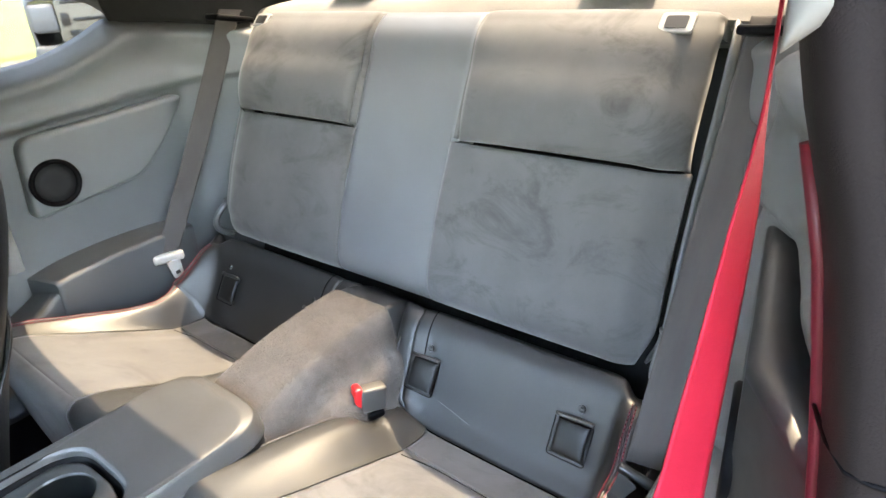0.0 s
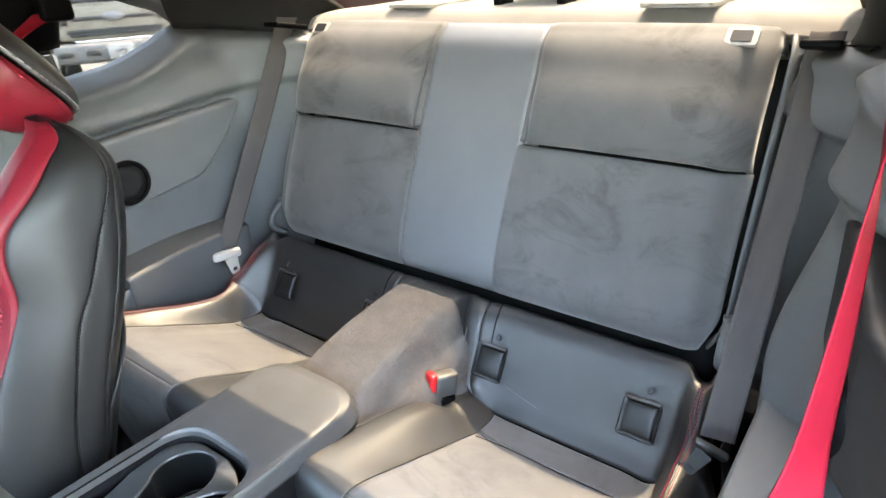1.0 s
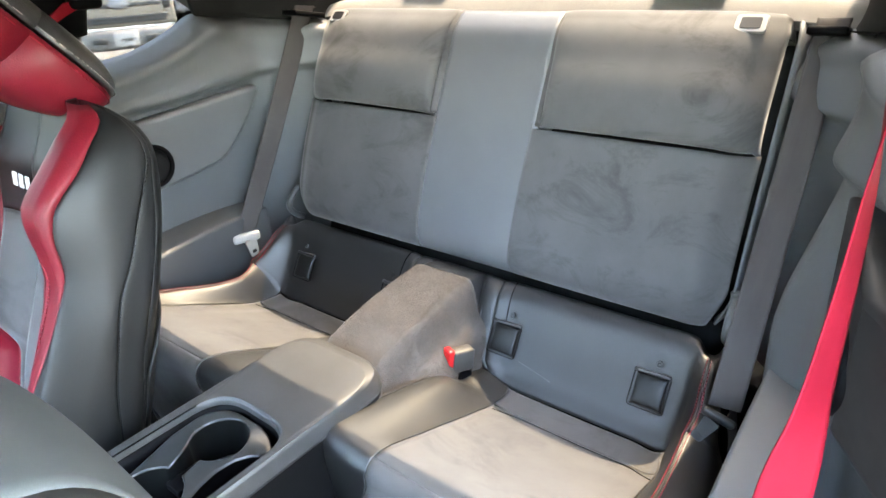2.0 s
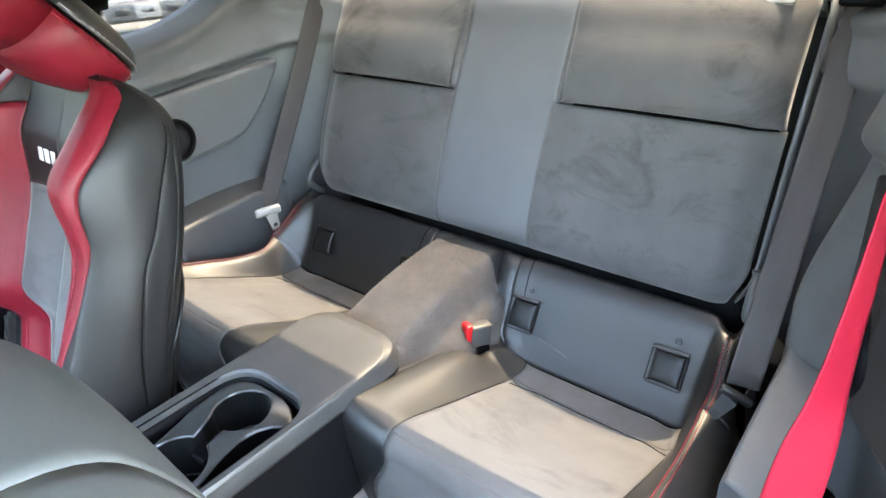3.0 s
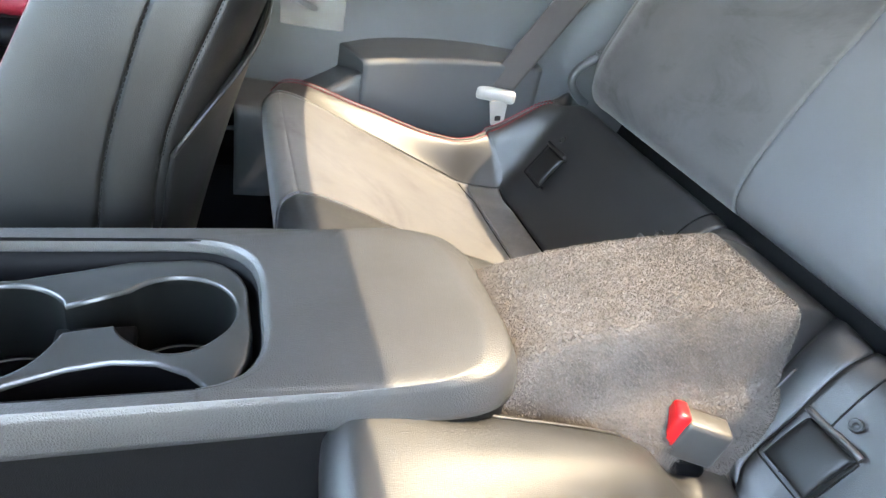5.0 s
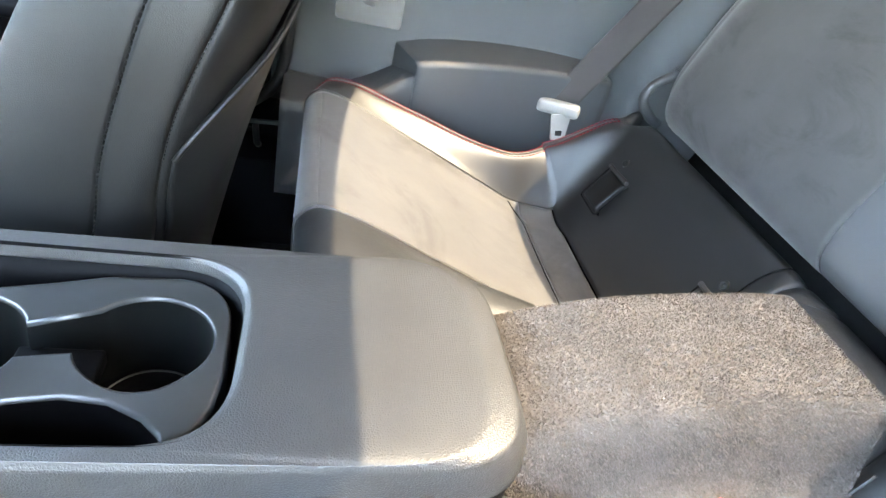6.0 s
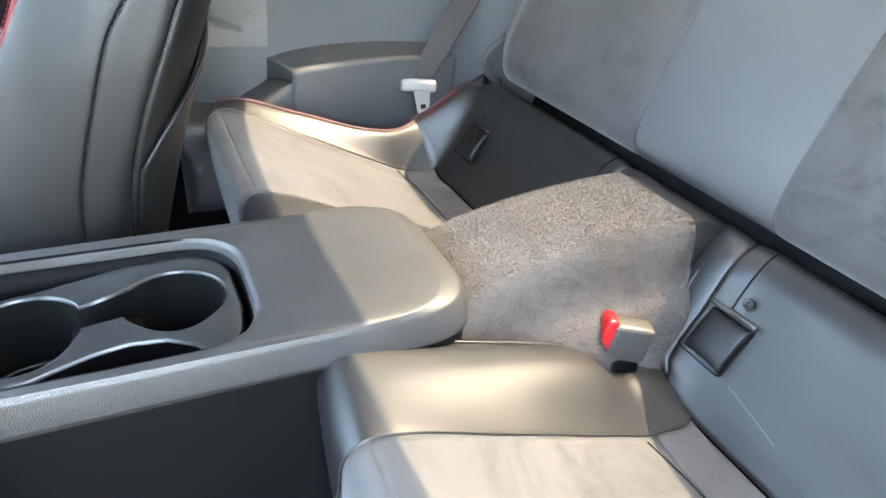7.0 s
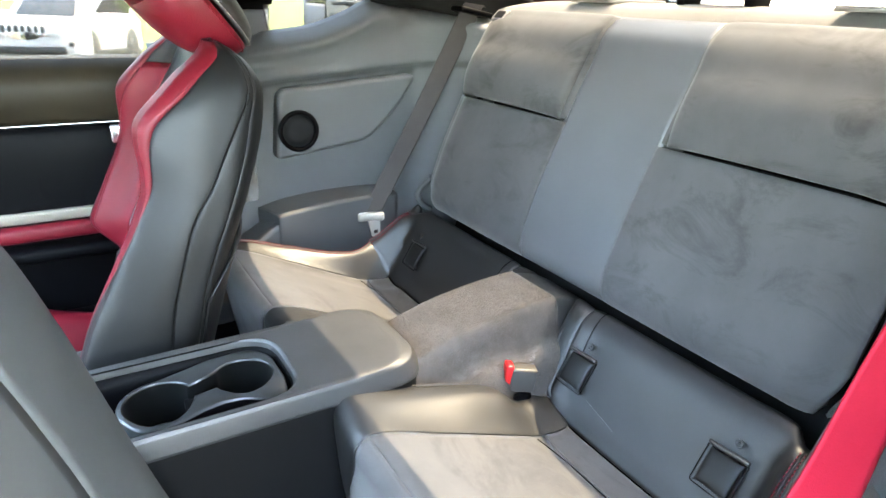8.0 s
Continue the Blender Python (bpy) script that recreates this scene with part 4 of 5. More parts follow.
def rim_point(u, v):
    """The console's shell: up the wall of the cup well, over the top, and down outside."""
    a, b = rim_in(u), rim_out(u)
    span = (b - a).length
    lift = 0.005 * step(0.47, 0.56, a.lerp(b, 0.6).y)
    e = min(0.03, span * 0.75)
    d = float(np.interp(v, rv, [0, 0, 0.0012, 0.005, span - e, span - 0.4 * e, span - 0.09 * e, span, span + 0.002]))
    z = float(np.interp(v, rv, [0.41, 0.577, 0.5845, 0.588, 0.588 + lift, 0.5835 + lift, 0.572, 0.548, 0.3]))
    p = a.lerp(b, d / span)
    return p.x, p.y, z


# Well lined in near-black plastic, so its shade is in the colour.
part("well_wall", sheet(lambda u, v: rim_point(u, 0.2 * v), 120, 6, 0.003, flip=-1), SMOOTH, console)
part("side_panel", sheet(lambda u, v: Vector(rim_point(u, lerp(0.872, 1.0, v))) - Vector((0.003, 0.003, 0)), 120, 8, 0.003, flip=-1), SHADED_SIDE, console, "lower console side, darkened for shade")
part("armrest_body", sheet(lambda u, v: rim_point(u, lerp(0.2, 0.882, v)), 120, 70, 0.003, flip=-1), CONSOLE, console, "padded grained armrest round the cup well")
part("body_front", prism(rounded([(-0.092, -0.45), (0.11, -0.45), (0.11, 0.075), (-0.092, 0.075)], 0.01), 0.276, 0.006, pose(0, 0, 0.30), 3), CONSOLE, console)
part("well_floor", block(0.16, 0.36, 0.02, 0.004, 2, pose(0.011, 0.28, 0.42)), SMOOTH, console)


def cup_insert():
    """The moulded insert: a plate with two round wells joined by a notch, its edges rolled down."""
    (xa, ya, ra), (xb, yb, rb) = cups = [(0.004, 0.395, 0.0395), (0.013, 0.288, 0.0425)]
    outer = [(-0.06, 0.405)] + [(-0.06 + 0.045 * (1 - math.cos(a)), 0.405 + 0.038 * math.sin(a)) for a in np.linspace(0.2, 1.5, 8)]
    outer += [(0.03, 0.4445), (0.052, 0.441), (0.071, 0.430), (0.077, 0.4185), (0.068, 0.4145), (0.0585, 0.404), (0.05, 0.385), (0.0475, 0.36), (0.051, 0.335), (0.058, 0.31)]
    outer += [(xb + 0.05 * math.cos(a), yb + 0.05 * math.sin(a)) for a in np.linspace(0.2, -3.2, 30)]
    outer += [(-0.047, 0.33), (-0.057, 0.36)]
    # one opening: both wells and the notch between them
    opening = [(xa + ra * math.cos(a), ya + ra * math.sin(a)) for a in np.linspace(-1.22, 4.05, 44)]
    opening += [(xb + rb * math.cos(a), yb + rb * math.sin(a)) for a in np.linspace(1.98, 7.62, 46)]

    def height(x, y):
        return 0.5745 - 0.3 * max(0, x - 0.034) - 0.02 * max(0, 0.33 - y)

    def grown(loop, d):
        k = len(loop)
        pts = [Vector(p) for p in loop]
        side = 1.0 if sum(pts[i - 1].cross(pts[i]) for i in range(k)) > 0 else -1.0
        out = []
        for i in range(k):
            t = (pts[(i + 1) % k] - pts[i - 1]).normalized()
            out.append(pts[i] + Vector((t.y, -t.x)) * side * d)
        return out

    bm = bmesh.new()

    def ring(loop, d, drop):
        return [bm.verts.new((p.x, p.y, height(p.x, p.y) - drop)) for p in grown(loop, d)]

    def strip(rows):
        for a, b in zip(rows, rows[1:]):
            for i in range(len(a)):
                bm.faces.new((a[i], a[(i + 1) % len(a)], b[(i + 1) % len(a)], b[i]))
    rim = [ring(outer, d, z) for d, z in ((-0.003, 0.0), (-0.001, 0.0008), (0.0, 0.003))]
    lip = [ring(opening, d, z) for d, z in ((0.0026, -0.0006), (0.0014, -0.0008), (0.0003, 0.0002), (-0.0002, 0.0024))]
    edges = []
    for loop in (rim[0], lip[0]):
        edges += [bm.edges.new((a, b)) for a, b in zip(loop, loop[1:] + loop[:1])]
    bmesh.ops.triangle_fill(bm, use_beauty=True, use_dissolve=False, edges=edges)
    strip(rim[:3])
    strip(lip)
    # the skirt under the plate: satin where it shows at the front, painted black as shade in the narrow slot beside the
    # rim
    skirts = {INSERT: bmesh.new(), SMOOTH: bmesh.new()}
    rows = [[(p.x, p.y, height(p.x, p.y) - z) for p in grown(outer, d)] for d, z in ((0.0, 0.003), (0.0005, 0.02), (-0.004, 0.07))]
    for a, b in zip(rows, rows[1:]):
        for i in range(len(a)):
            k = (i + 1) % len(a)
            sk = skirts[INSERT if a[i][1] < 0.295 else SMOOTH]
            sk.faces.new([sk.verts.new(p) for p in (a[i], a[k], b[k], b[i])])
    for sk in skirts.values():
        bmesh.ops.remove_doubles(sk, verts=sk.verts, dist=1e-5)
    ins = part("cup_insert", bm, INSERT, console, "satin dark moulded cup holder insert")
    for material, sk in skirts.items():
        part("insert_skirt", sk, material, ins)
    wall = bmesh.new()
    rows = [[wall.verts.new((p.x, p.y, height(p.x, p.y) - z)) for p in grown(opening, d)] for d, z in ((-0.0001, 0.0026), (-0.001, 0.03), (-0.0018, 0.064))]
    for a, b in zip(rows, rows[1:]):
        for i in range(len(a)):
            wall.faces.new((a[i], a[(i + 1) % len(a)], b[(i + 1) % len(a)], b[i]))
    part("cup_wall", wall, SHADED_CUP, ins, "smooth cup well wall, darkened for the shade inside")
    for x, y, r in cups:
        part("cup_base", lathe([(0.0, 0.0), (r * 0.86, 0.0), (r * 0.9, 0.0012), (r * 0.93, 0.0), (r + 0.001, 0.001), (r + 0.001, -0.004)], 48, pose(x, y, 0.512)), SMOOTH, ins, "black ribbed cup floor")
        part("floor_ring", lathe([(r * 0.84, 0.0), (r * 0.855, 0.0016), (r * 0.87, 0.0)], 48, pose(x, y, 0.5125), False), INSERT, ins)
    part("notch_floor", block(0.03, 0.05, 0.012, 0.002, 2, pose(0.008, 0.3435, 0.548)), SMOOTH, ins)


cup_insert()
part("rim_line", tube([(*rim_in(t).lerp(rim_out(t), 0.06), 0.5868) for t in np.linspace(0, 1, 80)], 0.0014, 8), SMOOTH, console)

# ---------------------------------------------------------------- rear belts and buckle
buckle = thing("belt_buckle", "warm grey rear belt buckle with red button", "belt buckle", at=(0.096, 0.8, 0.504))
buckle.rotation_euler = (radians(-8), 0, radians(-22))
part("body", block(0.024, 0.043, 0.042, 0.005, 3, pose(0, 0.007, -0.007)), BUCKLE_GREY, buckle)
part("release_button", block(0.022, 0.013, 0.046, 0.004, 3, pose(-0.001, -0.018, -0.005)), BUTTON, buckle, "bright red release button")
# Black block painting in the dark gap beneath the buckle.
part("recess_block", block(0.026, 0.05, 0.05, 0.008, 3, pose(0.0, 0.003, -0.053)), SMOOTH, buckle, "black block for the dark gap below")


def rear_belt(sgn, label, tongue_mat, tongue_label, top, low, sd):
    b = thing("rear_seat_belt", label, "seat belt", group="rear seat belts")
    top, low = Vector(top), Vector(low)
    mid = top.lerp(low, 0.5) + Vector((0, 0.004, 0))
    part("webbing", ribbon([top + Vector((0, 0.02, 0.02)), top, mid, low], [sd, sd, sd, sd], 0.047 if sgn < 0 else 0.042), GREY_WEB, b)
    part("belt_slot", block(0.05, 0.09, 0.012, 0.004, 2, Matrix.Translation(top + Vector((0, 0.01, 0.006))) @ pose(0, 0, 0, -10, 0, 0)), SMOOTH, b)
    if sgn < 0:
        m = Matrix.Translation(low + Vector((0.004, 0.0, -0.004))) @ pose(0, 0, 0, 0, 0, -18) @ Matrix.Rotation(radians(90), 4, "Z")
        at = Matrix.Translation(low + Vector((0.012, 0.004, -0.01))) @ facing(sgn) @ pose(0, 0, 0, 0, 0, 8)
    else:
        m = Matrix.Translation(low + Vector((-0.002, -0.018, -0.004))) @ pose(0, 0, 0, 20, 22, 10)
        at = Matrix.Translation(low + Vector((-0.008, -0.022, -0.008))) @ pose(0, 0, 0, 62, 0, 0) @ pose(0, 0, 0, 0, 0, -24)
    tg = part("tongue", block(0.066 if sgn < 0 else 0.046, 0.018 if sgn < 0 else 0.011, 0.022 if sgn < 0 else 0.013, 0.007 if sgn < 0 else 0.004, 3, m), tongue_mat, b, tongue_label)
    part("blade", prism(rounded([(-0.016, 0), (0.016, 0), (0.011, -0.042), (-0.011, -0.042)] if sgn < 0 else [(-0.011, 0), (0.013, 0), (0.007, -0.036), (-0.007, -0.036)], 0.004), 0.003, 0.0008, at), tongue_mat, tg)
    part("blade_hole", prism(rounded([(-0.005, -0.026), (0.005, -0.026), (0.005, -0.034), (-0.005, -0.034)], 0.0015), 0.0042, 0, at), RUBBER, tg)
    part("lap_webbing", ribbon([low + Vector((sgn * 0.006, 0.01, -0.004)), low + Vector((sgn * 0.012, 0.02, -0.06)), low + Vector((sgn * 0.014, 0.03, -0.14))], [(0, 1, 0), (0, 1, -0.2), (0, 1, 0)], 0.044), GREY_WEB, b)


rear_belt(-1, "grey rear seat belt with sunlit white tongue", CREAM, "pale plastic belt tongue", (-0.545, 1.095, 1.022), (-0.558, 0.845, 0.565), (0.3, 1, -0.12))
rear_belt(1, "grey rear seat belt with dark tongue", INSERT, "dark plastic belt tongue", (0.52, 1.125, 1.006), (0.521, 0.845, 0.556), (1, 0.15, 0))

red_belt = thing("front_seat_belt", "bright red front seat belt hanging from the door pillar", "seat belt", group="front seat belts")
part("webbing", ribbon([(0.622, 0.705, 1.17), (0.628, 0.677, 1.045), (0.632, 0.645, 0.96), (0.634, 0.607, 0.88), (0.633, 0.58, 0.8), (0.63, 0.541, 0.705), (0.622, 0.5, 0.45)],
                       [(-0.2, 1, 0), (-0.2, 1, 0), (0.1, 1, 0), (0.28, 0.97, 0), (0.48, 0.88, 0), (0.92, 0.38, 0), (1, 0, 0)], 0.044), RED_WEB, red_belt)
part("upper_anchor", block(0.03, 0.06, 0.05, 0.01, 3, pose(0.632, 0.71, 1.19)), SMOOTH, red_belt)
part("floor_anchor", block(0.03, 0.05, 0.04, 0.008, 3, pose(0.622, 0.5, 0.44)), SMOOTH, red_belt)

# ---------------------------------------------------------------- front seats
SZ = [0.44, 0.535, 0.6, 0.70, 0.785, 0.88, 0.92, 0.95, 0.975, 0.99]
s_rear = curve(SZ, [0.345, 0.378, 0.400, 0.437, 0.47, 0.498, 0.503, 0.495, 0.475, 0.455])
s_deep = curve(SZ, [0.18, 0.174, 0.172, 0.157, 0.15, 0.173, 0.145, 0.104, 0.05, 0.018])
s_half = curve(SZ, [0.235, 0.246, 0.250, 0.251, 0.246, 0.236, 0.228, 0.214, 0.19, 0.165])
SU = [0, 0.2, 0.27, 0.36, 0.5, 0.62, 0.74, 0.85, 1.0]
q_x = curve(SU, [0, 0.84, 0.985, 1.03, 1.02, 0.93, 0.76, 0.6, 0])
q_y = curve(SU, [-0.02, -0.01, 0.12, 0.32, 0.68, 1.0, 0.98, 0.62, 0.52])


def seat_point(u, z):
    """Half of a front backrest, from the middle of its rear (u 0) round the side to the middle of its front (u 1)."""
    return q_x(u) * s_half(z), s_rear(z) - q_y(u) * s_deep(z), z


u_strip = curve([0.44, 0.65, 0.70, 0.77, 0.80, 0.85, 0.89, 0.92, 0.96, 0.975, 0.99], [0.70, 0.68, 0.65, 0.602, 0.585, 0.577, 0.558, 0.54, 0.508, 0.47, 0.43])
u_seam = curve([0.44, 0.5, 0.57, 0.62, 0.7, 0.75, 0.8, 0.845, 0.9, 0.99], [0.33, 0.35, 0.373, 0.398, 0.428, 0.44, 0.405, 0.37, 0.32, 0.31])
u_edge = curve([0.44, 0.5, 0.55, 0.6, 0.65, 0.75, 0.85, 0.99], [0.235, 0.24, 0.255, 0.285, 0.31, 0.315, 0.295, 0.27])
u_face = curve([0.44, 0.64, 0.73, 0.80, 0.85, 0.90, 0.96, 0.99], [0.755, 0.735, 0.70, 0.682, 0.735, 0.765, 0.76, 0.75])


def front_seat(sgn, cx, label, tilt=0.0, shift=(0, 0), hide=DARKENED_LEATHER):
    seat = thing("car_seat", label, "front seat", group="front seats")
    turn = Matrix.Translation((cx, 0.36 + shift[0], 0.5 + shift[1])) @ pose(0, 0, 0, tilt, 0, 0) @ Matrix.Translation((0, -0.36, -0.5))

    def tuck(side, u, z):
        """How far the outer bolster draws back, most of all behind the seat cushion."""
        return (0.1 + 0.5 * step(0.64, 0.54, z)) * q_y(u) * s_deep(z) * step(0.4, 0.55, u) if side == sgn else 0.0

    def add(name, side, u0, u1, z0, z1, material, nu, nv, label="", drop=0.0009 if sgn < 0 else 0.0002):
        def f(u, v):
            z = lerp(z0, z1, v)
            a, b = (w if isinstance(w, float) else w(z) for w in (u0, u1))
            x, y, z = seat_point(lerp(a, b, u), z)
            y += tuck(side, lerp(a, b, u), z)
            return turn @ Vector((side * x, y, z))
        return part(name, sheet(f, nu, nv, 0.014, drop, 0.003, flip=-side), material, seat, label)

    def along(side, u, z0, z1, out=0.0012):
        def f(t):
            z = lerp(z0, z1, t)
            w = u if isinstance(u, float) else u(z)
            a, b, c = (Vector(seat_point(uu, z)) for uu in (w, w + 0.01, w - 0.01))
            n = (b - c).cross(Vector((0, 0, 1))).normalized()
            a = a + n * out if n.x > 0 or w < 0.3 else a - n * out
            return turn @ Vector((side * a.x, a.y + tuck(side, w, z), a.z))
        return f
    for side in (-1, 1):
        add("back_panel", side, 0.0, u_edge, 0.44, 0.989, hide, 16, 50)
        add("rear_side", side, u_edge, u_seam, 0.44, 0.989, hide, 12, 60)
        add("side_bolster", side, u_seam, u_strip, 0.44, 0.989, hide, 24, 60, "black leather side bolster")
        add("bolster_strip", side, u_strip, u_face, 0.44, 0.989, RED, 12, 60, "red leather strip")
        add("bolster_face", side, u_face, 0.86, 0.44, 0.93, RED, 12, 40, "red leather bolster face")
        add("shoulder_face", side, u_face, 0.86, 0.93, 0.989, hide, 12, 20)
        add("centre_cushion", side, 0.86, 1.0, 0.44, 0.80, SUEDE, 14, 40, "charcoal suede backrest centre")
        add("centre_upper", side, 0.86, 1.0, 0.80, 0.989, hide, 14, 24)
        part("strip_stitching", stitches(along(side, lambda z: u_face(z) - 0.015, 0.46, 0.965), 0.56, 0.0055, 0.0007), RED_THREAD, seat)
        if sgn < 0:
            part("seam_stitching", stitches(along(side, u_seam, 0.46, 0.93), 0.56, 0.0055, 0.0009), THREAD, seat)
            part("edge_stitching", stitches(along(side, u_edge, 0.46, 0.965), 0.58, 0.004, 0.0007, 0.55), THREAD, seat)
        else:
            part("seam", tube([along(side, u_edge, 0.46, 0.965)(t) for t in np.linspace(0, 1, 40)], 0.0008), GREY_THREAD, seat, "thin pale seam")
    # headrest: dark upper shell, red lower shell
    hr = turn @ Matrix.Translation((0, 0.424, 1.083) if sgn < 0 else (0, 0.30, 1.03)) @ pose(0, 0, 0, -50, 0, 0)

    def head(a0, a1, out=1.0):
        def f(u, v):
            lon, lat = 2 * math.pi * u, lerp(a0, a1, v)
            sp = lambda c, e: math.copysign(abs(c) ** e, c)
            r = sp(math.cos(lat), 0.75)
            return hr @ Vector((out * 0.133 * r * sp(math.cos(lon), 0.45), out * 0.146 * r * sp(math.sin(lon), 0.5), (0.044 if lat > 0 else 0.08) * sp(math.sin(lat), 0.8)))
        return f
    part("headrest_top", sheet(head(0.02, math.pi / 2 - 0.02), 60, 20, 0.01, 0, flip=1), LEATHER if sgn < 0 else hide, seat, "leather headrest back")
    part("headrest_face", sheet(head(-0.02, -math.pi / 2 + 0.02), 60, 20, 0.01, 0, flip=-1), RED, seat, "red leather headrest face")
    tagged(part("headrest_stitching", stitches(lambda t: head(0.075, 0.075, 1.012)(t, 0), 0.9, 0.0065, 0.0011), GREY_THREAD if sgn < 0 else THREAD, seat), kind="stuff")
    tagged(part("headrest_stitching", stitches(lambda t: head(-0.07, -0.07, 1.01)(t, 0), 0.9, 0.0065, 0.001), RED_THREAD, seat), kind="stuff")
    # seat base
    for side in (-1, 1):
        crest = curve([-0.32, -0.1, 0.1, 0.17, 0.28], [0.455, 0.445, 0.405, 0.378, 0.345])
        part("base_bolster", sheet(lambda u, v: Vector((cx + side * (0.2 + 0.045 * math.cos(math.pi * v)), lerp(-0.32, 0.28, u) + shift[0], crest(lerp(-0.32, 0.28, u)) + 0.075 * math.sin(math.pi * v) - 0.05 * step(0.15, 0, u))), 28, 18, 0.02, 0.002, flip=side), RED, seat, "red leather cushion bolster")
        part("base_side", block(0.03, 0.5, 0.12, 0.01, 3, pose(cx + side * 0.232, 0.0 + shift[0], 0.32)), SMOOTH, seat)
    part("base_cushion", block(0.36, 0.56, 0.12, 0.04, 4, pose(cx, -0.02 + shift[0], 0.335, -4)), SUEDE, seat)
    for side in (-1, 1):
        part("seat_rail", block(0.03, 0.5, 0.03, 0.005, 2, pose(cx + side * 0.17, 0.1 + shift[0], 0.265)), RUBBER, seat)
        part("rail_foot", block(0.04, 0.06, 0.06, 0.006, 2, pose(cx + side * 0.17, 0.3 + shift[0], 0.275)), SMOOTH, seat)
    return seat, turn, along


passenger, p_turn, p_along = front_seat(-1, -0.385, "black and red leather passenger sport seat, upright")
# embroidered word on the backrest becomes plain pale bars
for k, w in enumerate((0.016, 0.016, 0.014)):
    part("embroidery_bar", block(w, 0.002, 0.022, 0.001, 1, p_turn @ pose(-0.064 + 0.024 * k, s_rear(0.86) - 0.525 * s_deep(0.86) - 0.001, 0.86, -10)), PALE_THREAD, passenger, "pale embroidered bar")


def pocket(a, b):
    """The pocket panel on the back of the seat: its lip dips towards the sides."""
    s = 2 * a - 1
    z = lerp(0.46, 0.75 - 0.125 * abs(s) ** 2.2, b)
    x, y, z = seat_point(abs(s) * (u_edge(z) - 0.012), z)
    return p_turn @ Vector((math.copysign(x, s), y + 0.003 + (0.005 * b ** 2 + 0.03 * (1 - b) ** 1.3) * (1 - abs(s) ** 4), z))


pocket_panel = part("back_pocket", sheet(pocket, 60, 24, 0.004, flip=-1), DARKENED_LEATHER, passenger, "black seat-back pocket panel")
part("pocket_lip", tube([pocket(t, 1.0) for t in np.linspace(0, 1, 60)], 0.0022, 8), DARKENED_LEATHER, pocket_panel, "rolled pocket lip")
driver, d_turn, d_along = front_seat(1, 0.385, "black and red driver sport seat, folded forward, hide painted as lit", 36, (-0.076, -0.005), LIT_VINYL)

# passenger belt over the shoulder
pb = thing("front_seat_belt", "red front seat belt with chrome tongue beside the passenger seat", "seat belt", group="front seat belts")
part("webbing", ribbon([(-0.632, 0.65, 1.095), (-0.638, 0.56, 1.04), (-0.632, 0.42, 0.93), (-0.625, 0.36, 0.80), (-0.63, 0.38, 0.6)], [(0.2, 1, 0), (0.3, 0.9, 0.3), (0.5, 0.8, 0), (0.7, 0.7, 0), (0.6, 0.8, 0)], 0.048), RED_WEB, pb)
part("tongue", block(0.012, 0.05, 0.036, 0.005, 3, pose(-0.615, 0.345, 0.79)), CHROME, pb, "chrome belt tongue")
part("upper_anchor", block(0.03, 0.06, 0.05, 0.01, 3, pose(-0.638, 0.665, 1.105)), SMOOTH, pb)

def crease(u, v):
    """Height of the loose film: long folds that cross one another."""
    return 0.004 + 0.0035 * math.sin(v * 17 + 2.2 * math.sin(u * 4)) * (0.5 + 0.5 * math.sin(v * 5)) + 0.002 * math.sin(v * 43 + u * 9) * math.sin(u * 3 + 0.4)


film = thing("plastic_film", "creased clear protective film stuck on the trim", "film", bm=sheet(lambda u, v: (-side_x(lerp(0.505, 0.60, u), lerp(0.615, 0.80, v)) + crease(u, v), lerp(0.505, 0.60, u), lerp(0.615, 0.80, v)), 20, 60, 0.0006, flip=1), material=FILM)

# small wire bracket on the floor behind the passenger seat
wire = thing("floor_bracket", "small bright wire bracket on the dark floor", "bracket", bm=tube([(-0.24, 0.42, 0.25), (-0.24, 0.425, 0.29), (-0.25, 0.43, 0.31), (-0.27, 0.43, 0.305), (-0.275, 0.43, 0.25)], 0.004, 8), material=CHROME)

# ---------------------------------------------------------------- outside
ground_x = curve([0, 0.2, 0.7, 1], [-400, -30, 6, 400])


def fall(x):
    """The car park falls away towards the lawn."""
    return -0.046 * min(max(0, -x - 1.2), 40)



ground = thing("ground", "sunlit asphalt reaching to the horizon", "ground", kind="structure", bm=sheet(lambda u, v: (ground_x(u), lerp(-400, 400, v), fall(ground_x(u))), 60, 20, 0.05), material=ASPHALT)
lawn = thing("lawn", "bright mown lawn beyond the car park", "lawn", kind="structure", bm=sheet(lambda u, v: (lerp(-120, -22.5, u), lerp(-90, 120, v), -0.93 + 0.9 * step(0.9, 0.0, u)), 30, 30, 0.12), material=GRASS)


def wheel(parent, x, y, r=0.36):
    m = pose(x, y, r, 90, 0, 0)
    w = part("wheel", lathe([(0.55 * r, -0.11), (0.92 * r, -0.11), (r, -0.08), (r, 0.08), (0.92 * r, 0.11), (0.55 * r, 0.11)], 32, m), TYRE, parent)
    for s in (-1, 1):
        part("rim", lathe([(0, 0.07 * s), (0.2 * r, 0.09 * s), (0.5 * r, 0.07 * s), (0.62 * r, 0.115 * s), (0.66 * r, 0.09 * s)], 24, m), CHROME, w)


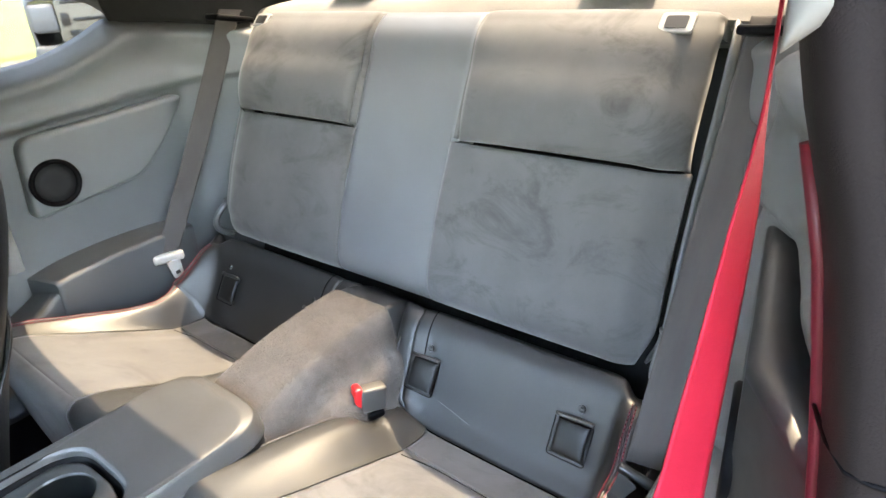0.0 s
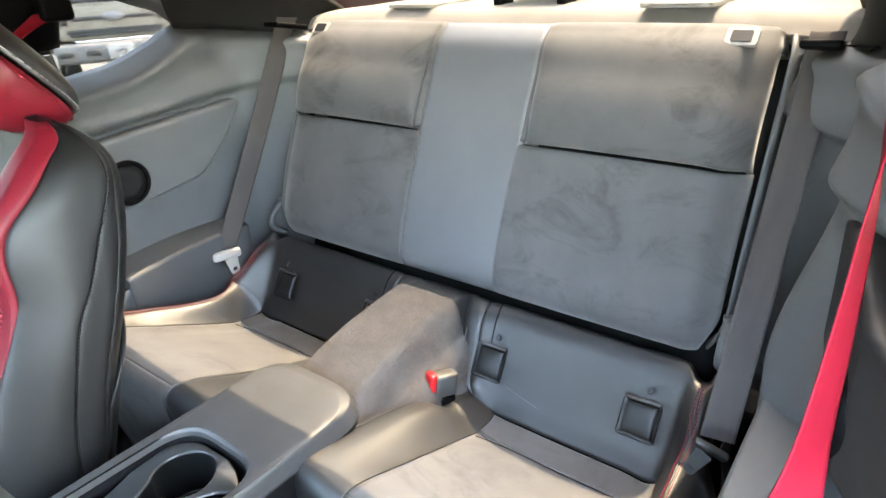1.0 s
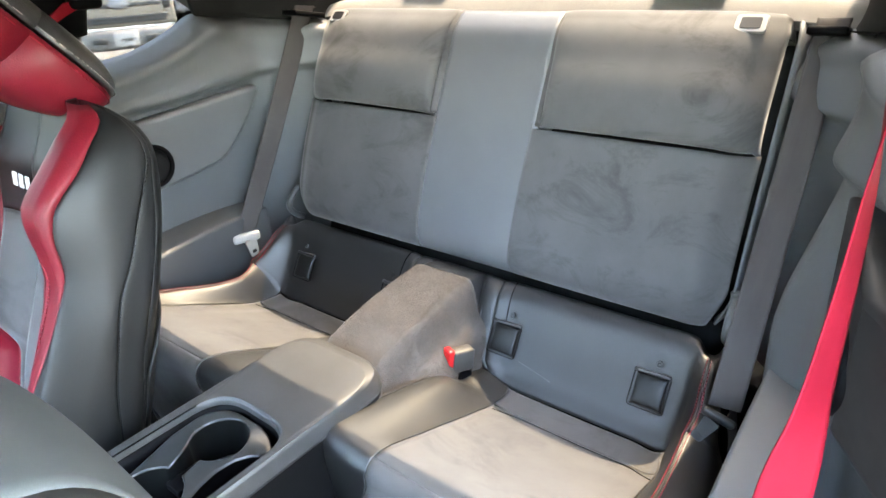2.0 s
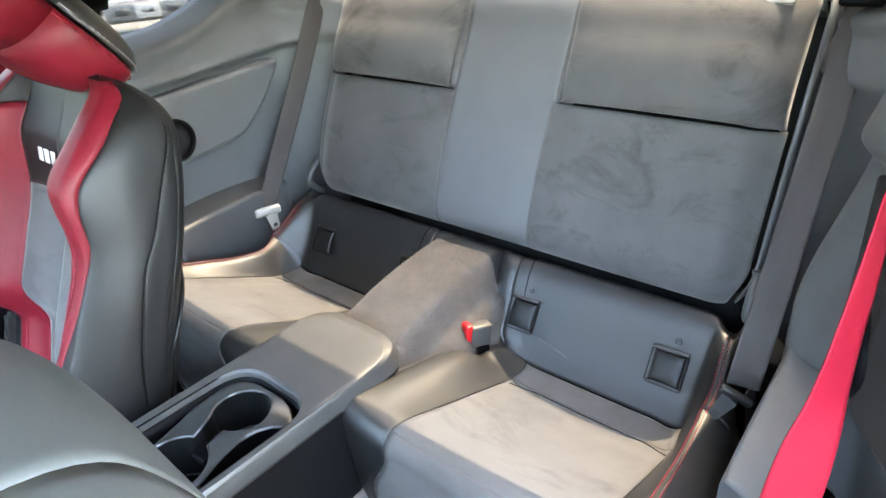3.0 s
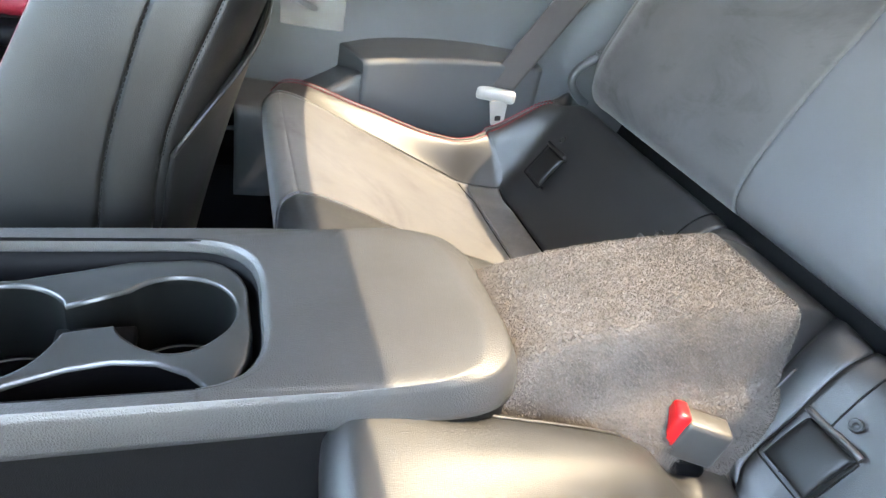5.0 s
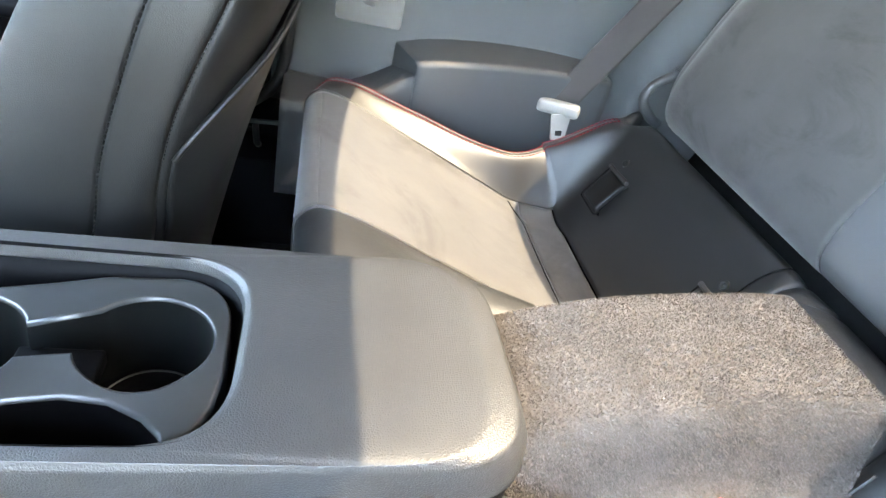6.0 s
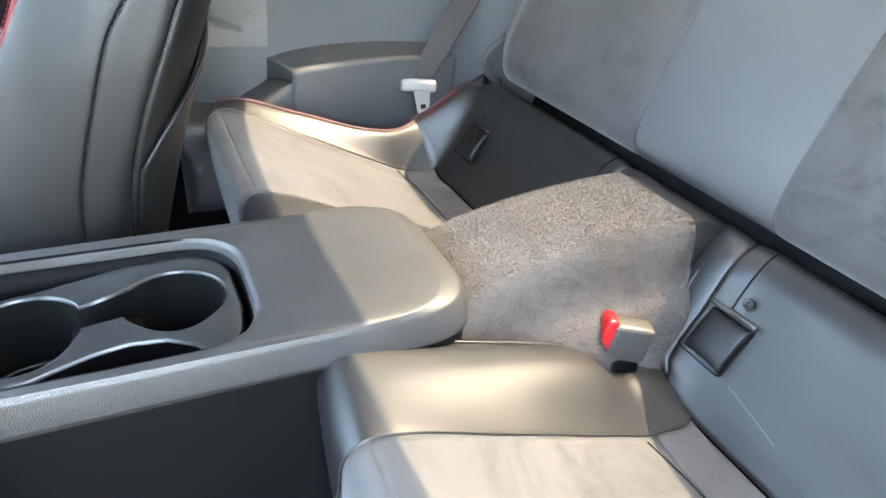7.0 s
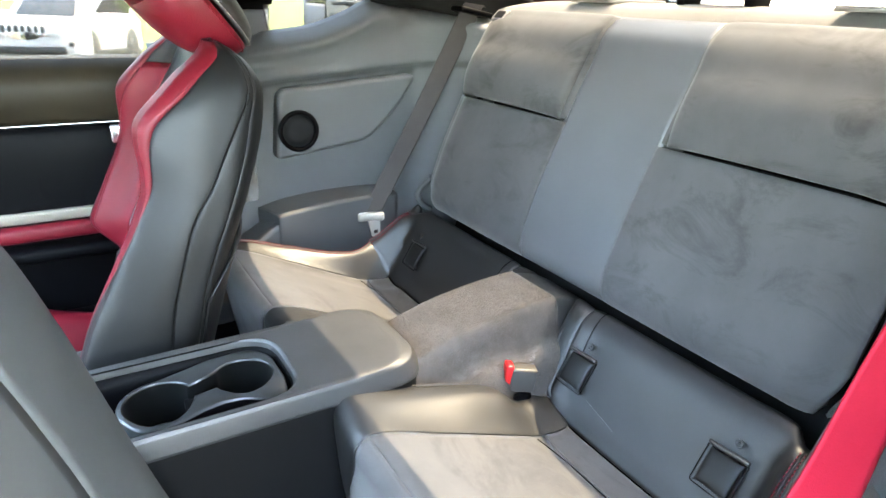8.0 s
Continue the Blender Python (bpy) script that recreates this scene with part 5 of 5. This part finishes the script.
def loft(stations, n=28):
    """A car body: stations of (x, half width, floor, shoulder, top, top half width)."""
    cs = [curve([s[0] for s in stations], [s[k] for s in stations]) for k in range(1, 6)]
    x0, x1 = stations[0][0], stations[-1][0]

    def f(u, v):
        x = lerp(x0, x1, v)
        hw, fl, sh, tp, tw = [c(x) for c in cs]
        ring = [(0, fl), (hw * 0.9, fl), (hw, fl + 0.15), (hw, sh - 0.05), (hw * 0.97, sh), (tw, tp - 0.03), (tw * 0.8, tp), (0, tp)]
        k = np.linspace(0, 1, 8)
        s = 1 if u < 0.5 else -1
        t = u * 2 if u < 0.5 else 2 - u * 2
        return x, s * float(np.interp(t, k, [p[0] for p in ring])), float(np.interp(t, k, [p[1] for p in ring]))
    return sheet(f, 56, 60, 0.02, flip=1)


def suv(at, turn, label, paint):
    c = thing("parked_car", label, "car", at=at)
    c.rotation_euler = (0, radians(2.3), radians(turn))
    part("body", loft([(-2.37, 0.05, 0.62, 0.66, 0.7, 0.05), (-2.35, 0.5, 0.5, 0.84, 0.9, 0.5), (-2.3, 0.75, 0.45, 0.85, 0.92, 0.7), (-2.2, 0.88, 0.3, 0.95, 1.0, 0.8), (-1.2, 0.93, 0.25, 1.02, 1.1, 0.82), (-0.6, 0.93, 0.25, 1.05, 1.55, 0.66), (0.2, 0.93, 0.25, 1.05, 1.68, 0.64), (1.6, 0.93, 0.25, 1.05, 1.62, 0.62), (2.2, 0.9, 0.3, 1.05, 1.2, 0.75), (2.3, 0.8, 0.45, 0.9, 1.0, 0.72)]), paint, c)
    for s in (-1, 1):
        part("side_window", prism(rounded([(-0.75, 1.08), (1.75, 1.1), (1.5, 1.5), (-0.35, 1.52)], 0.06), 0.03, 0.005, Matrix(((1, 0, 0, 0), (0, 0.4 * s, s, s * 0.33), (0, 1, 0, 0), (0, 0, 0, 1)))), TINT, c)
        part("headlamp", block(0.12, 0.42, 0.16, 0.04, 3, pose(-2.2, s * 0.62, 0.86)), LAMP, c)
        part("indicator", block(0.06, 0.1, 0.06, 0.015, 2, pose(-2.11, s * 0.86, 0.93)), AMBER, c, "amber indicator")
        part("fog_lamp", block(0.12, 0.3, 0.1, 0.03, 2, pose(-2.2, s * 0.74, 0.55)), DARK_GRILLE, c, "dark fog lamp pocket")
        part("side_cladding", block(3.9, 0.05, 0.16, 0.03, 2, pose(0, s * 0.925, 0.31)), DARK_GRILLE, c, "dark lower door cladding")
        part("door_line", block(0.012, 0.02, 0.72, 0.003, 1, pose(0.25, s * 0.925, 0.7)), DARK_GRILLE, c)
        part("mirror", block(0.12, 0.2, 0.14, 0.04, 3, pose(-0.72, s * 1.03, 1.12)), paint, c)
        for x in (-1.37, 1.37):
            part("wheel_arch", lathe([(0.0, -0.02), (0.45, -0.02), (0.45, 0.02), (0.42, 0.025), (0.0, 0.02)], 32, pose(x, s * 0.93, 0.4, 90, 0, 0)), DARK_GRILLE, c, "black wheel arch")
            wheel(c, x, s * 0.86)
    part("windscreen", prism([(-0.6, 0), (0.6, 0), (0.52, 0.62), (-0.52, 0.62)], 0.02, 0.003, Matrix(((0, 0.85, -1, -1.22), (1, 0, 0, 0), (0, 0.7, 0.6, 1.1), (0, 0, 0, 1)))), TINT, c)
    g = part("grille", block(0.05, 0.9, 0.16, 0.02, 2, pose(-2.31, 0, 0.83)), paint, c)
    for k in range(7):
        part("grille_slot_frame", block(0.03, 0.07, 0.15, 0.015, 2, pose(-2.33, (k - 3) * 0.125, 0.83)), DARK_GRILLE, g)
    part("lower_bumper", block(0.1, 1.5, 0.16, 0.03, 2, pose(-2.27, 0, 0.42)), DARK_GRILLE, c)
    return c


suv((-17.3, 0.83, fall(-17.3)), 156.6, "white parked SUV on the asphalt by the lawn", WHITE_PAINT)

truck = thing("parked_truck", "silver-grey pickup truck front with broad barred grille", "truck", at=(-10.06, 5.4, fall(-10.06)))
truck.rotation_euler = (0, radians(-2.6), radians(-27))
truck.scale = (1.2, 1.05, 1.2)
part("body", loft([(-2.6, 0.98, 0.5, 1.1, 1.2, 0.9), (-1.0, 1.0, 0.4, 1.2, 1.75, 0.75), (0.6, 1.0, 0.4, 1.2, 1.75, 0.75), (1.05, 1.0, 0.45, 1.16, 1.26, 0.88), (1.6, 0.99, 0.45, 1.1, 1.2, 0.85), (1.72, 0.95, 0.5, 1.05, 1.12, 0.82)]), TRUCK_GREY, truck)
gr = part("grille_panel", block(0.06, 1.3, 0.46, 0.03, 3, pose(1.74, 0, 0.86)), TRIM_SILVER, truck)
for z, w in ((1.03, 1.15), (0.85, 0.95), (0.72, 1.1), (0.685, 1.05)):
    part("grille_slot", block(0.03, w, 0.04, 0.008, 2, pose(1.765, 0, z)), DARK_GRILLE, gr)
for s in (-1, 1):
    part("grille_end", block(0.04, 0.09, 0.13, 0.012, 2, pose(1.765, s * 0.56, 0.86)), DARK_GRILLE, gr)
part("badge", lathe([(0, 0.02), (0.12, 0.018), (0.13, 0.0)], 40, pose(1.775, 0, 0.86, 90, 0, 90) @ Matrix.Diagonal((1, 0.42, 1, 1))), LAMP, truck, "plain oval badge")
for s in (-1, 1):
    part("headlamp", block(0.14, 0.3, 0.3, 0.05, 3, pose(1.68, s * 0.8, 0.88)), LAMP, truck)
    for x in (1.0, -1.6):
        wheel(truck, x, s * 0.9, 0.4)
bump = part("bumper", block(0.16, 1.95, 0.22, 0.05, 3, pose(1.78, 0, 0.5)), TRUCK_GREY, truck)
part("plate", block(0.02, 0.3, 0.15, 0.006, 2, pose(1.872, 0, 0.5)), CREAM, bump)
for k in range(5):
    part("intake", block(0.04, 0.16, 0.06, 0.01, 2, pose(1.862, -0.62 + 0.31 * k, 0.5)), DARK_GRILLE, bump)


def tree(at, h, seed):
    rnd = random.Random(seed)
    t = thing("tree", "leafy green tree at the edge of the lawn", "tree", group="trees", at=at)
    part("trunk", tube([(0, 0, 0), (0.05, 0.02, h * 0.3), (0.1, -0.05, h * 0.6), (0.12, 0, h * 0.85)], 0.16, 8), BARK, t)
    for k in range(5):
        a = k * 1.25
        part("limb", tube([(0.08, 0, h * (0.35 + 0.08 * k)), (math.cos(a) * 0.9, math.sin(a) * 0.9, h * (0.5 + 0.08 * k)), (math.cos(a) * 1.7, math.sin(a) * 1.7, h * (0.58 + 0.08 * k))], 0.05, 6), BARK, t)
    bm = bmesh.new()
    for _ in range(2600):
        v = Vector((rnd.gauss(0, 1), rnd.gauss(0, 1), rnd.gauss(0, 1))).normalized() * rnd.random() ** 0.4
        p = Vector((v.x * h * 0.34, v.y * h * 0.34, h * 0.66 + v.z * h * 0.34)) * (0.85 + 0.3 * noise.noise(v * 2.5))
        q = Euler((rnd.random() * 6, rnd.random() * 6, rnd.random() * 6)).to_matrix()
        s = 0.16 + 0.1 * rnd.random()
        bm.faces.new([bm.verts.new(p + q @ Vector(c) * s) for c in ((-0.5, 0, 0), (0, -0.35, 0.05), (0.6, 0, 0), (0, 0.35, 0.05))])
    part("crown", bm, LEAF, t, smooth=False)
    return t


for k, (x, y, h) in enumerate(((-46, 14, 9), (-52, 30, 11), (-44, -8, 8), (-55, -26, 10), (-38, 36, 7))):
    tree((x, y, -1.2), h, k)
